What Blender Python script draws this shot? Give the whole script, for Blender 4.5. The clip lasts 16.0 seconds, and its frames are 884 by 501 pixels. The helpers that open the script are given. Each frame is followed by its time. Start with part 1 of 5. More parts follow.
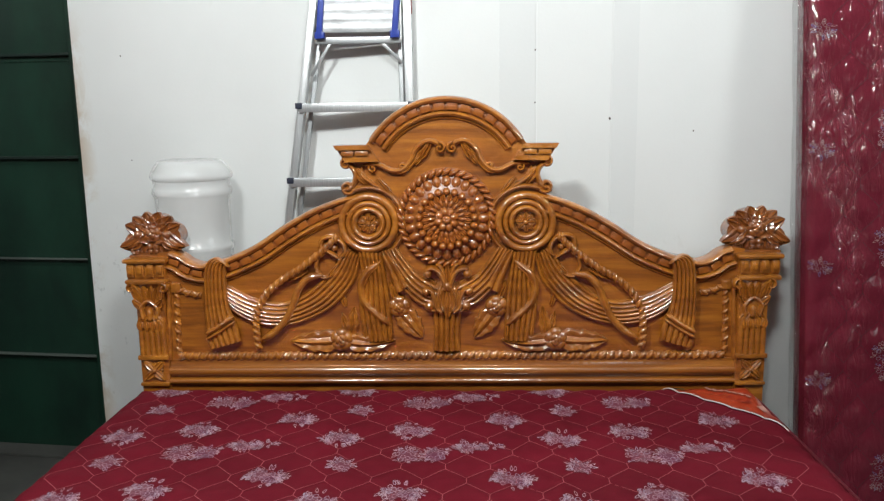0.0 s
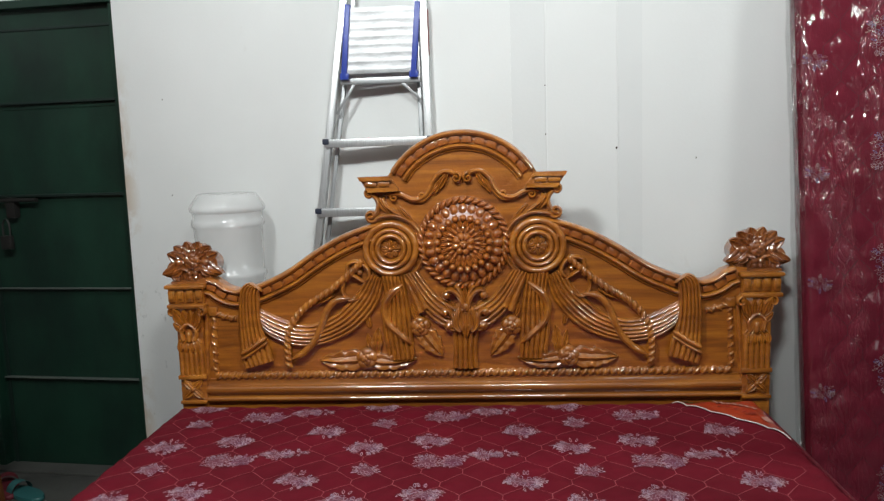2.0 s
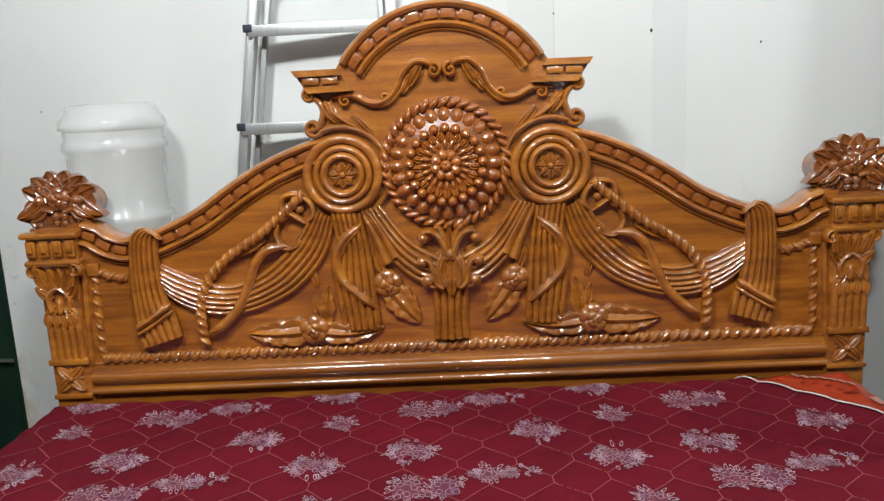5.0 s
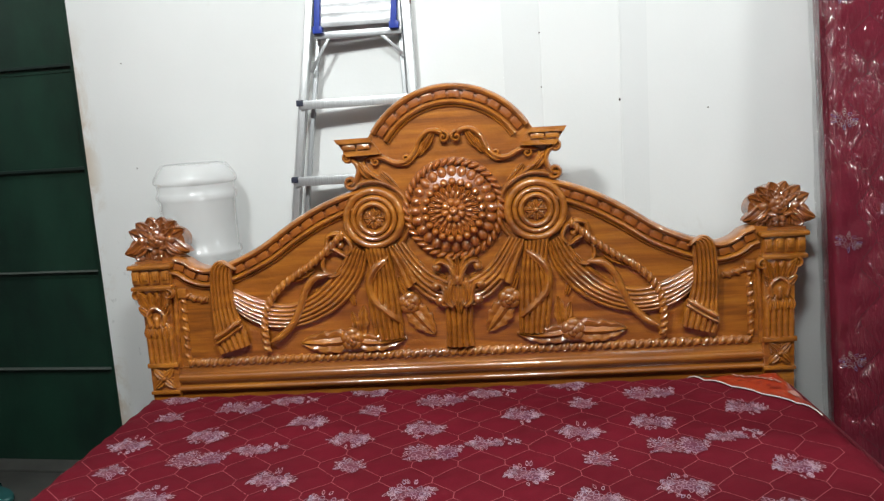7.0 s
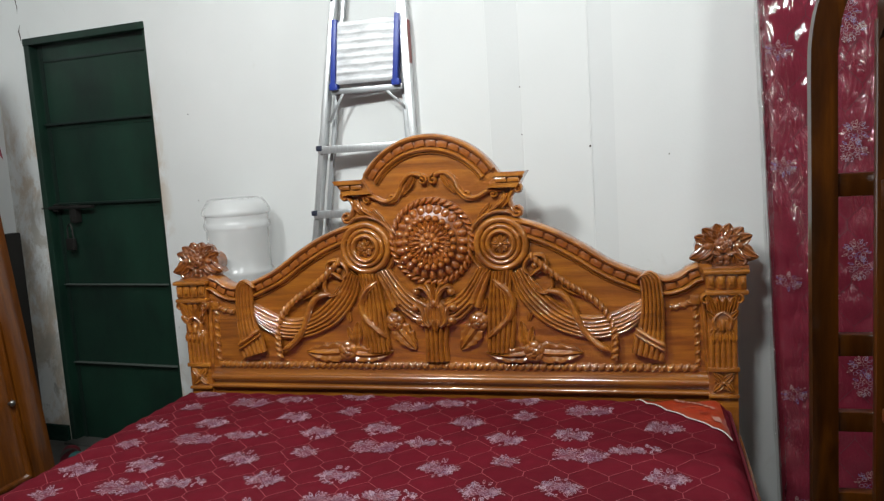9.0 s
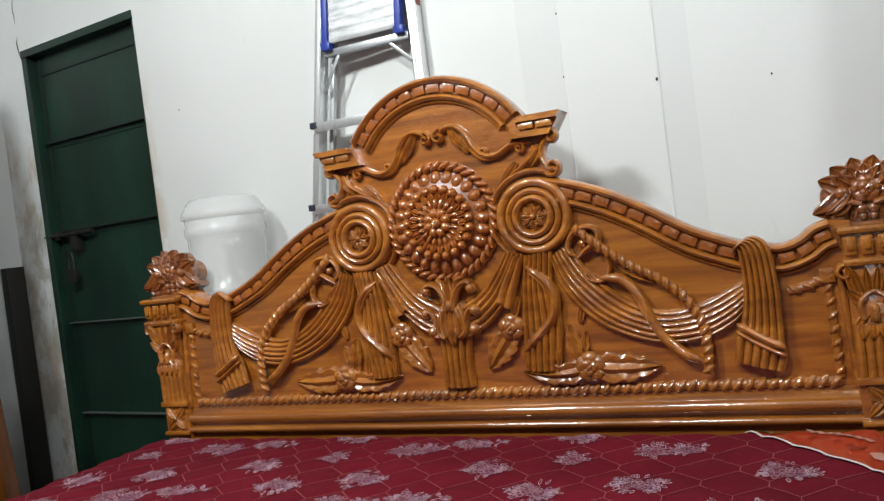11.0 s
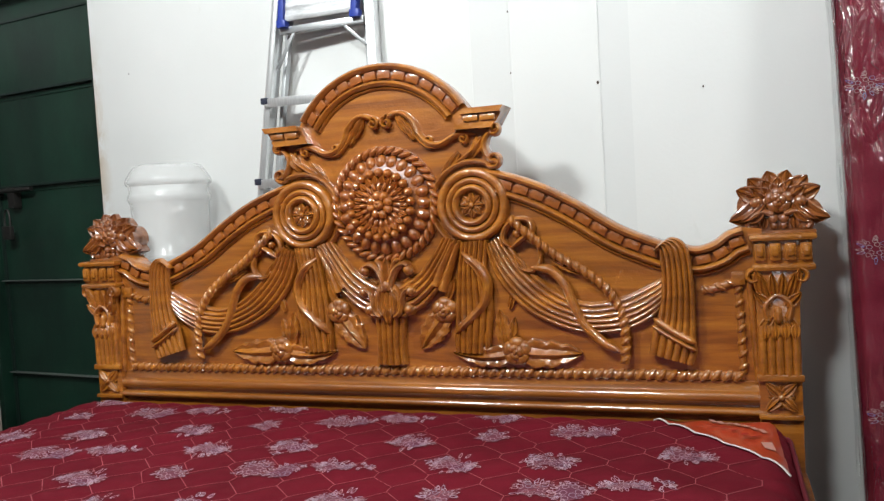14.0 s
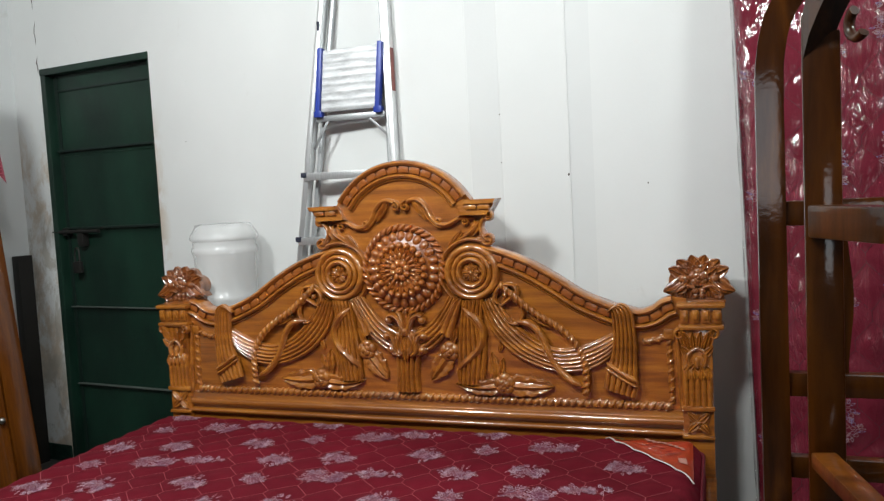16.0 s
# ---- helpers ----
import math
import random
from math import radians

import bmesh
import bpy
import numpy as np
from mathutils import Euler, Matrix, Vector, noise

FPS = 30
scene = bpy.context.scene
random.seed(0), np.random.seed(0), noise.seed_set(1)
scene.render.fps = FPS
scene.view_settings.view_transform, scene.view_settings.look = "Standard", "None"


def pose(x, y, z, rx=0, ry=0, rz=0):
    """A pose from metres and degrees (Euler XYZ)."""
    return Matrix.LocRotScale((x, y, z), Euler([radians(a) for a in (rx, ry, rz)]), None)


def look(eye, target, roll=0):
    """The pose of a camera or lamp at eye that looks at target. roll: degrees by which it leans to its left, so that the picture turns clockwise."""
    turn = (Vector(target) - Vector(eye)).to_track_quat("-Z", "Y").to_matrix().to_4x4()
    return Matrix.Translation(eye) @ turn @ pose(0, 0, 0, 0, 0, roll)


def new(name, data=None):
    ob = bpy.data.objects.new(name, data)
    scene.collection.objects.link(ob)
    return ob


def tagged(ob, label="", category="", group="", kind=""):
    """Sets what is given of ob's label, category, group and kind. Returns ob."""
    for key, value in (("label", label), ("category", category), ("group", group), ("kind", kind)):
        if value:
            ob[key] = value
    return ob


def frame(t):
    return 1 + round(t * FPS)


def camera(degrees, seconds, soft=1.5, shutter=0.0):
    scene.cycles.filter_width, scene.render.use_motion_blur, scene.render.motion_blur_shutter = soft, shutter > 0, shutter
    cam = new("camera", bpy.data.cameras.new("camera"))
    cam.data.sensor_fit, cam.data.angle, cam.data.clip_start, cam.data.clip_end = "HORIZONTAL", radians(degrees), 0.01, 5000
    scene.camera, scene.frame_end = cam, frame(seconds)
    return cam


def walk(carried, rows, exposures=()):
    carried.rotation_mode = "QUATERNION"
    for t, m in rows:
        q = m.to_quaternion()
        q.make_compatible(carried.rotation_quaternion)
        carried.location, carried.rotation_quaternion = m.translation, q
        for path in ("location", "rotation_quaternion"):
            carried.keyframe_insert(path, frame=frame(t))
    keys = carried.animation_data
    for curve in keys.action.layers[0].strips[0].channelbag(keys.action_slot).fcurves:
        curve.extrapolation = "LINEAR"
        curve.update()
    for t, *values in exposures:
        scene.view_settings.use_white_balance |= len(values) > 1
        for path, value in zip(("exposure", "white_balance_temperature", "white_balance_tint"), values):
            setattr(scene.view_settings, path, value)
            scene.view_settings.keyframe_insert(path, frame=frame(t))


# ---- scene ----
from mathutils.geometry import tessellate_polygon

# ---------------------------------------------------------------- camera
cam = camera(58.8, 16.0, soft=1.32)
PATH = [
    (0, (0.0704, -2.4444, 1.3304), (-0.0032, -0.3770, 0.9681), -0.80),
    (0.5, (0.0725, -2.5127, 1.3293), (-0.0515, -0.4463, 0.9797), -1.20),
    (1, (0.0955, -2.5998, 1.3293), (-0.0210, -0.5292, 1.0038), -2.00),
    (1.5, (0.1166, -2.6534, 1.3304), (-0.0252, -0.5796, 1.0301), -2.10),
    (2, (0.1176, -2.6156, 1.3146), (-0.0347, -0.5376, 1.0500), -1.90),
    (2.5, (0.0640, -2.1766, 1.2254), (-0.0231, -0.1029, 0.9009), -2.20),
    (3, (0.0431, -1.9856, 1.2065), (-0.0137, 0.0777, 0.8169), -2.90),
    (3.5, (0.0231, -1.8953, 1.1981), (-0.0158, 0.1659, 0.8012), -3.10),
    (4, (0.0221, -1.8585, 1.1760), (-0.0231, 0.1995, 0.7644), -2.90),
    (6.5, (0.0326, -2.0559, 1.1665), (-0.0137, 0.0094, 0.7907), -2.60),
    (7, (0.1323, -2.3741, 1.2663), (-0.0221, -0.3077, 0.9303), -3.70),
    (7.5, (0.1953, -2.6366, 1.3188), (-0.0074, -0.5712, 0.9975), -3.90),
    (8, (0.3948, -2.7311, 1.3577), (-0.0095, -0.6878, 1.0899), -2.50),
    (8.5, (0.5586, -2.7237, 1.3136), (0.0903, -0.6951, 1.0353), -3.70),
    (9, (0.7413, -2.6408, 1.3073), (0.2016, -0.6279, 1.0532), -3.60),
    (9.2, (0.8379, -2.5925, 1.2873), (0.1376, -0.6227, 1.0868), -1.40),
    (11.3, (0.8033, -1.7934, 0.9492), (-0.0441, 0.1270, 0.9103), -7.20),
    (11.5, (0.7991, -1.7630, 0.9324), (-0.0546, 0.1554, 0.8935), -6.20),
    (12, (0.7928, -1.7010, 0.8935), (-0.0284, 0.2310, 0.8421), -5.10),
    (12.5, (0.7886, -1.7010, 0.8956), (-0.0410, 0.2279, 0.8389), -4.60),
    (13, (0.8054, -1.7504, 0.9156), (0.0189, 0.1963, 0.8421), -4.70),
    (13.5, (0.8211, -1.8354, 0.9523), (0.0378, 0.1123, 0.8757), -4.30),
    (14, (0.8495, -1.9341, 0.9839), (0.1376, 0.0388, 0.8768), -3.30),
    (14.5, (0.9177, -2.0160, 1.0469), (0.1050, -0.0840, 0.9240), -4.80),
    (15, (1.0007, -2.1808, 1.1298), (0.1502, -0.2636, 1.0216), -3.60),
    (15.5, (1.0248, -2.3447, 1.2012), (0.1974, -0.4200, 1.0490), -2.30),
    (16, (1.0237, -2.5137, 1.2632), (0.3297, -0.5376, 1.1099), -3.00),
]
EXPOSURES = [(0, 0.12), (1.0, 0.06), (1.5, -0.04), (2.0, -0.12), (2.5, -0.22), (3.0, -0.10), (3.5, 0.10), (4.0, 0.18), (6.5, 0.22), (7.0, 0.22), (7.5, 0.14), (8.0, 0.0), (9.0, -0.02),
             (11.3, 0.20), (12.0, 0.33), (13.0, 0.33), (14.5, 0.30), (15.0, 0.20), (16.0, 0.04)]
walk(cam, [(t, look(eye, target, roll)) for t, eye, target, roll in PATH], EXPOSURES)

# ---------------------------------------------------------------- light
world = bpy.data.worlds.new("world")
world.use_nodes = True
world.node_tree.nodes["Background"].inputs[0].default_value = (0.6, 0.68, 0.75, 1)
world.node_tree.nodes["Background"].inputs[1].default_value = 0.05
scene.world = world


def ceiling_lamp(x, y, z, watts, tip, turn, width=0.34, depth=0.26):
    """The light of one small bright lamp high over the bed's foot."""
    data = bpy.data.lights.new("ceiling_lamp_light", "AREA")
    data.shape, data.size, data.size_y, data.energy = "RECTANGLE", width, depth, watts
    data.color = (0.95, 1.0, 0.99)
    ob = new("ceiling_lamp_light", data)
    ob.matrix_world = pose(x, y, z, tip, 0, turn)
    return ob


LAMPS = ((-0.70, -1.85, 2.66, 45.0, 55.0, 0.0), (0.25, -1.85, 2.66, 30.0, 55.0, 0.0), (2.65, -1.15, 2.60, 25.0, 52.0, 50.0))
for lamp_row in LAMPS:
    ceiling_lamp(*lamp_row)

# dim daylight from an unseen front-wall window, added for the arched post's glare
WINDOWS = ((1.10, 1.65, 1.00, 1.95),)
for wx0, wx1, wz0, wz1 in WINDOWS:
    data = bpy.data.lights.new("window_daylight", "AREA")
    data.shape, data.size, data.size_y, data.energy = "RECTANGLE", wx1 - wx0 - 0.08, wz1 - wz0 - 0.08, 2.6
    data.color = (0.93, 0.97, 1.0)
    new("window_daylight", data).matrix_world = pose((wx0 + wx1) / 2, -4.66, (wz0 + wz1) / 2, 90, 0, 0)


# ---------------------------------------------------------------- materials
def material(name, base=(0.5, 0.5, 0.5), rough=0.5, metal=0.0, coat=0.0, coat_rough=0.05, spec=0.5):
    mat = bpy.data.materials.new(name)
    mat.use_nodes = True
    b = mat.node_tree.nodes["Principled BSDF"]
    b.inputs["Base Color"].default_value = (*base, 1)
    b.inputs["Roughness"].default_value = rough
    b.inputs["Metallic"].default_value = metal
    b.inputs["Coat Weight"].default_value = coat
    b.inputs["Coat Roughness"].default_value = coat_rough
    b.inputs["Specular IOR Level"].default_value = spec
    return mat, mat.node_tree, b


def node(tree, kind, **values):
    n = tree.nodes.new(kind)
    for key, value in values.items():
        n.inputs[key].default_value = value
    return n


def coords(tree, scale=(1, 1, 1), turn=(0, 0, 0)):
    tc = tree.nodes.new("ShaderNodeTexCoord")
    mp = node(tree, "ShaderNodeMapping", Scale=scale, Rotation=turn)
    tree.links.new(tc.outputs["Object"], mp.inputs["Vector"])
    return mp.outputs["Vector"]


def ramp(tree, fac, stops):
    r = tree.nodes.new("ShaderNodeValToRGB")
    while len(r.color_ramp.elements) < len(stops):
        r.color_ramp.elements.new(0.5)
    for e, (p, c) in zip(r.color_ramp.elements, stops):
        e.position, e.color = p, (*c, 1)
    tree.links.new(fac, r.inputs["Fac"])
    return r.outputs["Color"]


def noise_tex(tree, vec, scale, detail=5.0, rough=0.55, distort=0.0):
    n = node(tree, "ShaderNodeTexNoise", Scale=scale, Detail=detail, Roughness=rough, Distortion=distort)
    tree.links.new(vec, n.inputs["Vector"])
    return n.outputs["Fac"]


def mixed(tree, fac, a, b, mode="MIX"):
    m = tree.nodes.new("ShaderNodeMix")
    m.data_type, m.blend_type = "RGBA", mode
    for socket, value in ((m.inputs[0], fac), (m.inputs[6], a), (m.inputs[7], b)):
        if isinstance(value, (int, float)):
            socket.default_value = value
        elif isinstance(value, tuple):
            socket.default_value = (*value, 1)
        else:
            tree.links.new(value, socket)
    return m.outputs[2]


def bump(tree, b, height, strength, distance, to_coat=False):
    n = node(tree, "ShaderNodeBump", Strength=strength, Distance=distance)
    tree.links.new(height, n.inputs["Height"])
    tree.links.new(n.outputs["Normal"], b.inputs["Normal"])
    if to_coat:
        tree.links.new(n.outputs["Normal"], b.inputs["Coat Normal"])


def wood(name, dark, mid, light, along=(1.2, 9, 14), coat=1.0, coat_rough=0.04, ripple=0.16, spec=0.5):
    """Varnished teak: long grain, broad bands of colour, a glossy coat with slight waves."""
    mat, tree, b = material(name, mid, 0.42, coat=coat, coat_rough=coat_rough, spec=spec)
    v = coords(tree, along)
    fine = noise_tex(tree, v, 9.0, 8.0, 0.65, 0.6)
    broad = noise_tex(tree, v, 1.7, 3.0, 0.5, 1.2)
    c1 = ramp(tree, broad, [(0.30, dark), (0.52, mid), (0.74, light)])
    c2 = ramp(tree, fine, [(0.32, (0.58, 0.50, 0.44)), (0.62, (1.05, 1.05, 1.05))])
    col = mixed(tree, 0.55, c1, c2, "MULTIPLY")
    b.inputs["Coat IOR"].default_value = 1.95
    tree.links.new(col, b.inputs["Base Color"])
    wave = noise_tex(tree, coords(tree, (1, 1, 1)), 48.0, 2.0)
    runs = noise_tex(tree, coords(tree, (1, 1, 1)), 170.0, 2.0)
    both_waves = node(tree, "ShaderNodeMath")
    both_waves.operation = "MULTIPLY_ADD"
    both_waves.inputs[1].default_value = 0.30
    tree.links.new(runs, both_waves.inputs[0])
    tree.links.new(wave, both_waves.inputs[2])
    bump(tree, b, both_waves.outputs[0], ripple, 0.008, True)
    return mat


# panel teak is a shade darker than the carvings, for shadow between them
TEAK = wood("teak_varnish", (0.21, 0.058, 0.0045), (0.37, 0.114, 0.0086), (0.52, 0.186, 0.017))
TEAK_CARVED = wood("teak_carved", (0.225, 0.066, 0.0050), (0.395, 0.129, 0.0095), (0.545, 0.202, 0.019), (3, 9, 9), coat=1.0, ripple=0.36)
TEAK_CROWN = wood("teak_brown_stain", (0.165, 0.043, 0.004), (0.26, 0.073, 0.0065), (0.355, 0.110, 0.011), (3, 9, 9), ripple=0.30)
TEAK_RED = wood("teak_red_stain", (0.25, 0.066, 0.006), (0.37, 0.103, 0.009), (0.47, 0.146, 0.014), (3, 9, 9), ripple=0.30)
TEAK_GROUND = wood("teak_red_ground", (0.20, 0.052, 0.005), (0.28, 0.078, 0.007), (0.36, 0.11, 0.010), (3, 9, 9), coat=0.25, coat_rough=0.3)
# the rail's teak is toned down for the light falling off towards the foot
TEAK_RAIL_DIMMED = wood("teak_rail_dimmed", (0.19, 0.054, 0.005), (0.31, 0.095, 0.008), (0.42, 0.15, 0.015), coat=0.9, coat_rough=0.05, ripple=0.10)
TEAK_DARK = wood("dark_polished_wood", (0.018, 0.0048, 0.0002), (0.044, 0.0118, 0.0005), (0.085, 0.024, 0.0010), (9, 9, 1.2), spec=0.1, ripple=0.03, coat=0.42, coat_rough=0.07)
TEAK_DOOR = wood("honey_wood", (0.070, 0.018, 0.0012), (0.125, 0.034, 0.0020), (0.19, 0.056, 0.0035), (9, 9, 1.0), spec=0.2, coat=0.5, coat_rough=0.10, ripple=0.06)


def plaster(name, base, stain, low, scuffed=False):
    mat, tree, b = material(name, base, 0.6, spec=0.35)
    v = coords(tree)
    big = noise_tex(tree, v, 1.3, 4.0)
    small = noise_tex(tree, v, 26.0, 6.0, 0.7)
    c = ramp(tree, big, [(0.35, tuple(k * 0.94 for k in base)), (0.65, base)])
    spots = ramp(tree, small, [(0.70, (0, 0, 0)), (0.80, (1, 1, 1))])
    c = mixed(tree, spots, c, tuple(k * 0.86 for k in base))
    # scuffs and grime blotches
    blot = noise_tex(tree, coords(tree, (1.0, 1.0, 0.55)), 5.5, 7.0, 0.7, 0.4)
    mask = ramp(tree, blot, [(low, (0, 0, 0)), (low + 0.16, (1, 1, 1))])
    c = mixed(tree, mask, c, stain)
    if scuffed:
        # grey scuffs low beside the door, a rusty streak along its edge
        sep = tree.nodes.new("ShaderNodeSeparateXYZ")
        tree.links.new(v, sep.inputs[0])
        for x0, x1, z0, z1, tone, scale, cut in ((-1.72, -1.82, 1.05, 0.85, (0.30, 0.31, 0.31), 16.0, 0.60), (-1.87, -1.935, 1.75, 1.45, (0.50, 0.40, 0.30), 5.0, 0.46), (-2.60, -2.66, 1.6, 1.15, (0.40, 0.37, 0.32), 6.0, 0.48)):
            near = node(tree, "ShaderNodeMapRange")
            low_part = node(tree, "ShaderNodeMapRange")
            for mr, src, p0, p1 in ((near, 0, x0, x1), (low_part, 2, z0, z1)):
                mr.inputs[1].default_value, mr.inputs[2].default_value = p0, p1
                tree.links.new(sep.outputs[src], mr.inputs[0])
            both_m = tree.nodes.new("ShaderNodeMath")
            both_m.operation = "MULTIPLY"
            tree.links.new(near.outputs[0], both_m.inputs[0])
            tree.links.new(low_part.outputs[0], both_m.inputs[1])
            sc = ramp(tree, noise_tex(tree, coords(tree, (1, 1, 0.6)), scale, 7.0, 0.7, 0.5), [(cut, (0, 0, 0)), (cut + 0.1, (0.8, 0.8, 0.8))])
            m2 = tree.nodes.new("ShaderNodeMath")
            m2.operation = "MULTIPLY"
            tree.links.new(sc, m2.inputs[0])
            tree.links.new(both_m.outputs[0], m2.inputs[1])
            c = mixed(tree, m2.outputs[0], c, tone)
    tree.links.new(c, b.inputs["Base Color"])
    bump(tree, b, noise_tex(tree, v, 90.0, 4.0), 0.12, 0.003)
    return mat


WALL_WHITE = plaster("white_wall_paint", (0.71, 0.72, 0.715), (0.56, 0.55, 0.52), 0.64, True)
WALL_SHADE_BAND = plaster("white_paint_shade_band", (0.675, 0.686, 0.684), (0.55, 0.55, 0.53), 0.66)
WALL_SIDE = plaster("side_wall_paint", (0.62, 0.64, 0.64), (0.40, 0.38, 0.34), 0.58)
# ceiling and far walls stay out of view; their greys set the bounced light
CEILING = plaster("unseen_ceiling_grey", (0.48, 0.47, 0.45), (0.34, 0.33, 0.31), 0.6)
WALL_UNSEEN = plaster("unseen_wall_grey", (0.34, 0.33, 0.31), (0.22, 0.21, 0.19), 0.6)


def floor_material():
    mat, tree, b = material("cement_floor", (0.2, 0.2, 0.19), 0.5)
    n = noise_tex(tree, coords(tree), 3.0, 8.0, 0.65)
    tree.links.new(ramp(tree, n, [(0.3, (0.035, 0.035, 0.032)), (0.7, (0.085, 0.085, 0.078))]), b.inputs["Base Color"])
    bump(tree, b, n, 0.2, 0.01)
    return mat


FLOOR = floor_material()


def green_paint():
    mat, tree, b = material("green_door_paint", (0.008, 0.035, 0.022), 0.45)
    n = noise_tex(tree, coords(tree, (1, 1, 0.5)), 4.0, 6.0, 0.65)
    tree.links.new(ramp(tree, n, [(0.35, (0.0028, 0.014, 0.009)), (0.65, (0.007, 0.034, 0.020))]), b.inputs["Base Color"])
    bump(tree, b, noise_tex(tree, coords(tree), 40.0), 0.12, 0.004)
    return mat


GREEN = green_paint()
GREEN_DARK = material("dark_green_bar", (0.006, 0.016, 0.012), 0.5)[0]
BAR_LIT = material("bar_edge_lit", (0.085, 0.10, 0.09), 0.5)[0]
IRON = material("dark_iron", (0.03, 0.028, 0.026), 0.5, 0.6)[0]
STEEL = material("worn_steel", (0.30, 0.29, 0.27), 0.3, 1.0)[0]
PLINTH = material("dark_green_stone", (0.01, 0.03, 0.022), 0.25)[0]


def aluminium():
    mat, tree, b = material("brushed_aluminium", (0.80, 0.81, 0.82), 0.34, 0.85)
    n = noise_tex(tree, coords(tree, (60, 60, 3)), 6.0, 4.0)
    tree.links.new(ramp(tree, n, [(0.3, (0.70, 0.71, 0.72)), (0.7, (0.86, 0.87, 0.88))]), b.inputs["Base Color"])
    bump(tree, b, n, 0.05, 0.002)
    return mat


ALU = aluminium()
PLATE, plate_tree, plate_bsdf = material("dull_ridged_aluminium", (0.5, 0.51, 0.52), 0.5, 0.5)
plate_tree.links.new(ramp(plate_tree, noise_tex(plate_tree, coords(plate_tree, (3, 1, 14)), 5.0, 6.0, 0.65), [(0.35, (0.36, 0.36, 0.37)), (0.6, (0.58, 0.59, 0.60))]), plate_bsdf.inputs["Base Color"])
ALU_GREY = material("grey_aluminium", (0.42, 0.43, 0.44), 0.4, 0.8)[0]
BLUE = material("blue_plastic", (0.02, 0.045, 0.30), 0.4)[0]
NAVY = material("navy_rubber", (0.012, 0.016, 0.035), 0.6)[0]


def cloth(name, dark, base, wrapped=False):
    """Crimson quilted ticking; wrapped: under a glossy crinkled clear film."""
    mat, tree, b = material(name, base, 0.6)
    v = coords(tree)
    n = noise_tex(tree, v, 4.0, 5.0)
    weave = noise_tex(tree, v, 260.0, 2.0)
    c = ramp(tree, n, [(0.3, dark), (0.7, base)])
    c = mixed(tree, 0.35, c, ramp(tree, weave, [(0.3, (0.6, 0.6, 0.6)), (0.7, (1, 1, 1))]), "MULTIPLY")
    tree.links.new(c, b.inputs["Base Color"])
    b.inputs["Specular IOR Level"].default_value = 0.15
    b.inputs["Roughness"].default_value = 0.75
    bump(tree, b, weave, 0.15, 0.001)
    if wrapped:
        b.inputs["Coat Weight"].default_value = 1.0
        b.inputs["Coat Roughness"].default_value = 0.04
        b.inputs["Coat IOR"].default_value = 1.8
        crinkle = noise_tex(tree, coords(tree, (40, 40, 9.0)), 1.0, 3.0, 0.5, 0.7)
        fold = node(tree, "ShaderNodeMath")
        fold.operation = "SUBTRACT"
        fold.inputs[1].default_value = 0.5
        tree.links.new(crinkle, fold.inputs[0])
        crease = node(tree, "ShaderNodeMath")
        crease.operation = "ABSOLUTE"
        tree.links.new(fold.outputs[0], crease.inputs[0])
        # the film lies tight in most places and is creased in upright bands
        bands = ramp(tree, noise_tex(tree, coords(tree, (7, 7, 1.6)), 1.0, 2.0, 0.5, 0.5), [(0.42, (0.06, 0.06, 0.06)), (0.60, (1, 1, 1))])
        much = node(tree, "ShaderNodeMath")
        much.operation = "MULTIPLY"
        tree.links.new(crease.outputs[0], much.inputs[0])
        tree.links.new(bands, much.inputs[1])
        n2 = node(tree, "ShaderNodeBump", Strength=1.0, Distance=0.12)
        tree.links.new(much.outputs[0], n2.inputs["Height"])
        tree.links.new(n2.outputs["Normal"], b.inputs["Coat Normal"])
    return mat


CRIMSON = cloth("crimson_ticking", (0.110, 0.0040, 0.0115), (0.150, 0.0053, 0.0158))
CRIMSON_WRAP = cloth("wrapped_crimson_ticking", (0.132, 0.0085, 0.021), (0.185, 0.0135, 0.032), True)
THREAD = material("pink_stitching", (0.31, 0.065, 0.080), 0.7)[0]
THREAD_DARK = material("dark_crimson_stitching", (0.075, 0.005, 0.013), 0.7)[0]
PIPING = material("dark_red_piping", (0.11, 0.006, 0.014), 0.6)[0]


def print_ink(name, cols, wrapped=False):
    mat, tree, b = material(name, cols[0], 0.65)
    g = tree.nodes.new("ShaderNodeNewGeometry")
    r = ramp(tree, g.outputs["Random Per Island"], [(k / len(cols), c) for k, c in enumerate(cols)])
    tree.links.new(r, b.inputs["Base Color"])
    if wrapped:
        b.inputs["Coat Weight"].default_value = 1.0
    return mat


INK = print_ink("lilac_print", [(0.41, 0.24, 0.29), (0.47, 0.33, 0.38), (0.36, 0.19, 0.27), (0.45, 0.23, 0.25), (0.33, 0.25, 0.33)])
INK_FILL = print_ink("purple_print_ground", [(0.14, 0.014, 0.034), (0.13, 0.020, 0.050), (0.15, 0.024, 0.045)])
INK_WRAP = print_ink("lilac_blue_print", [(0.36, 0.22, 0.22), (0.31, 0.20, 0.23), (0.11, 0.10, 0.28), (0.34, 0.21, 0.20), (0.28, 0.15, 0.17)])


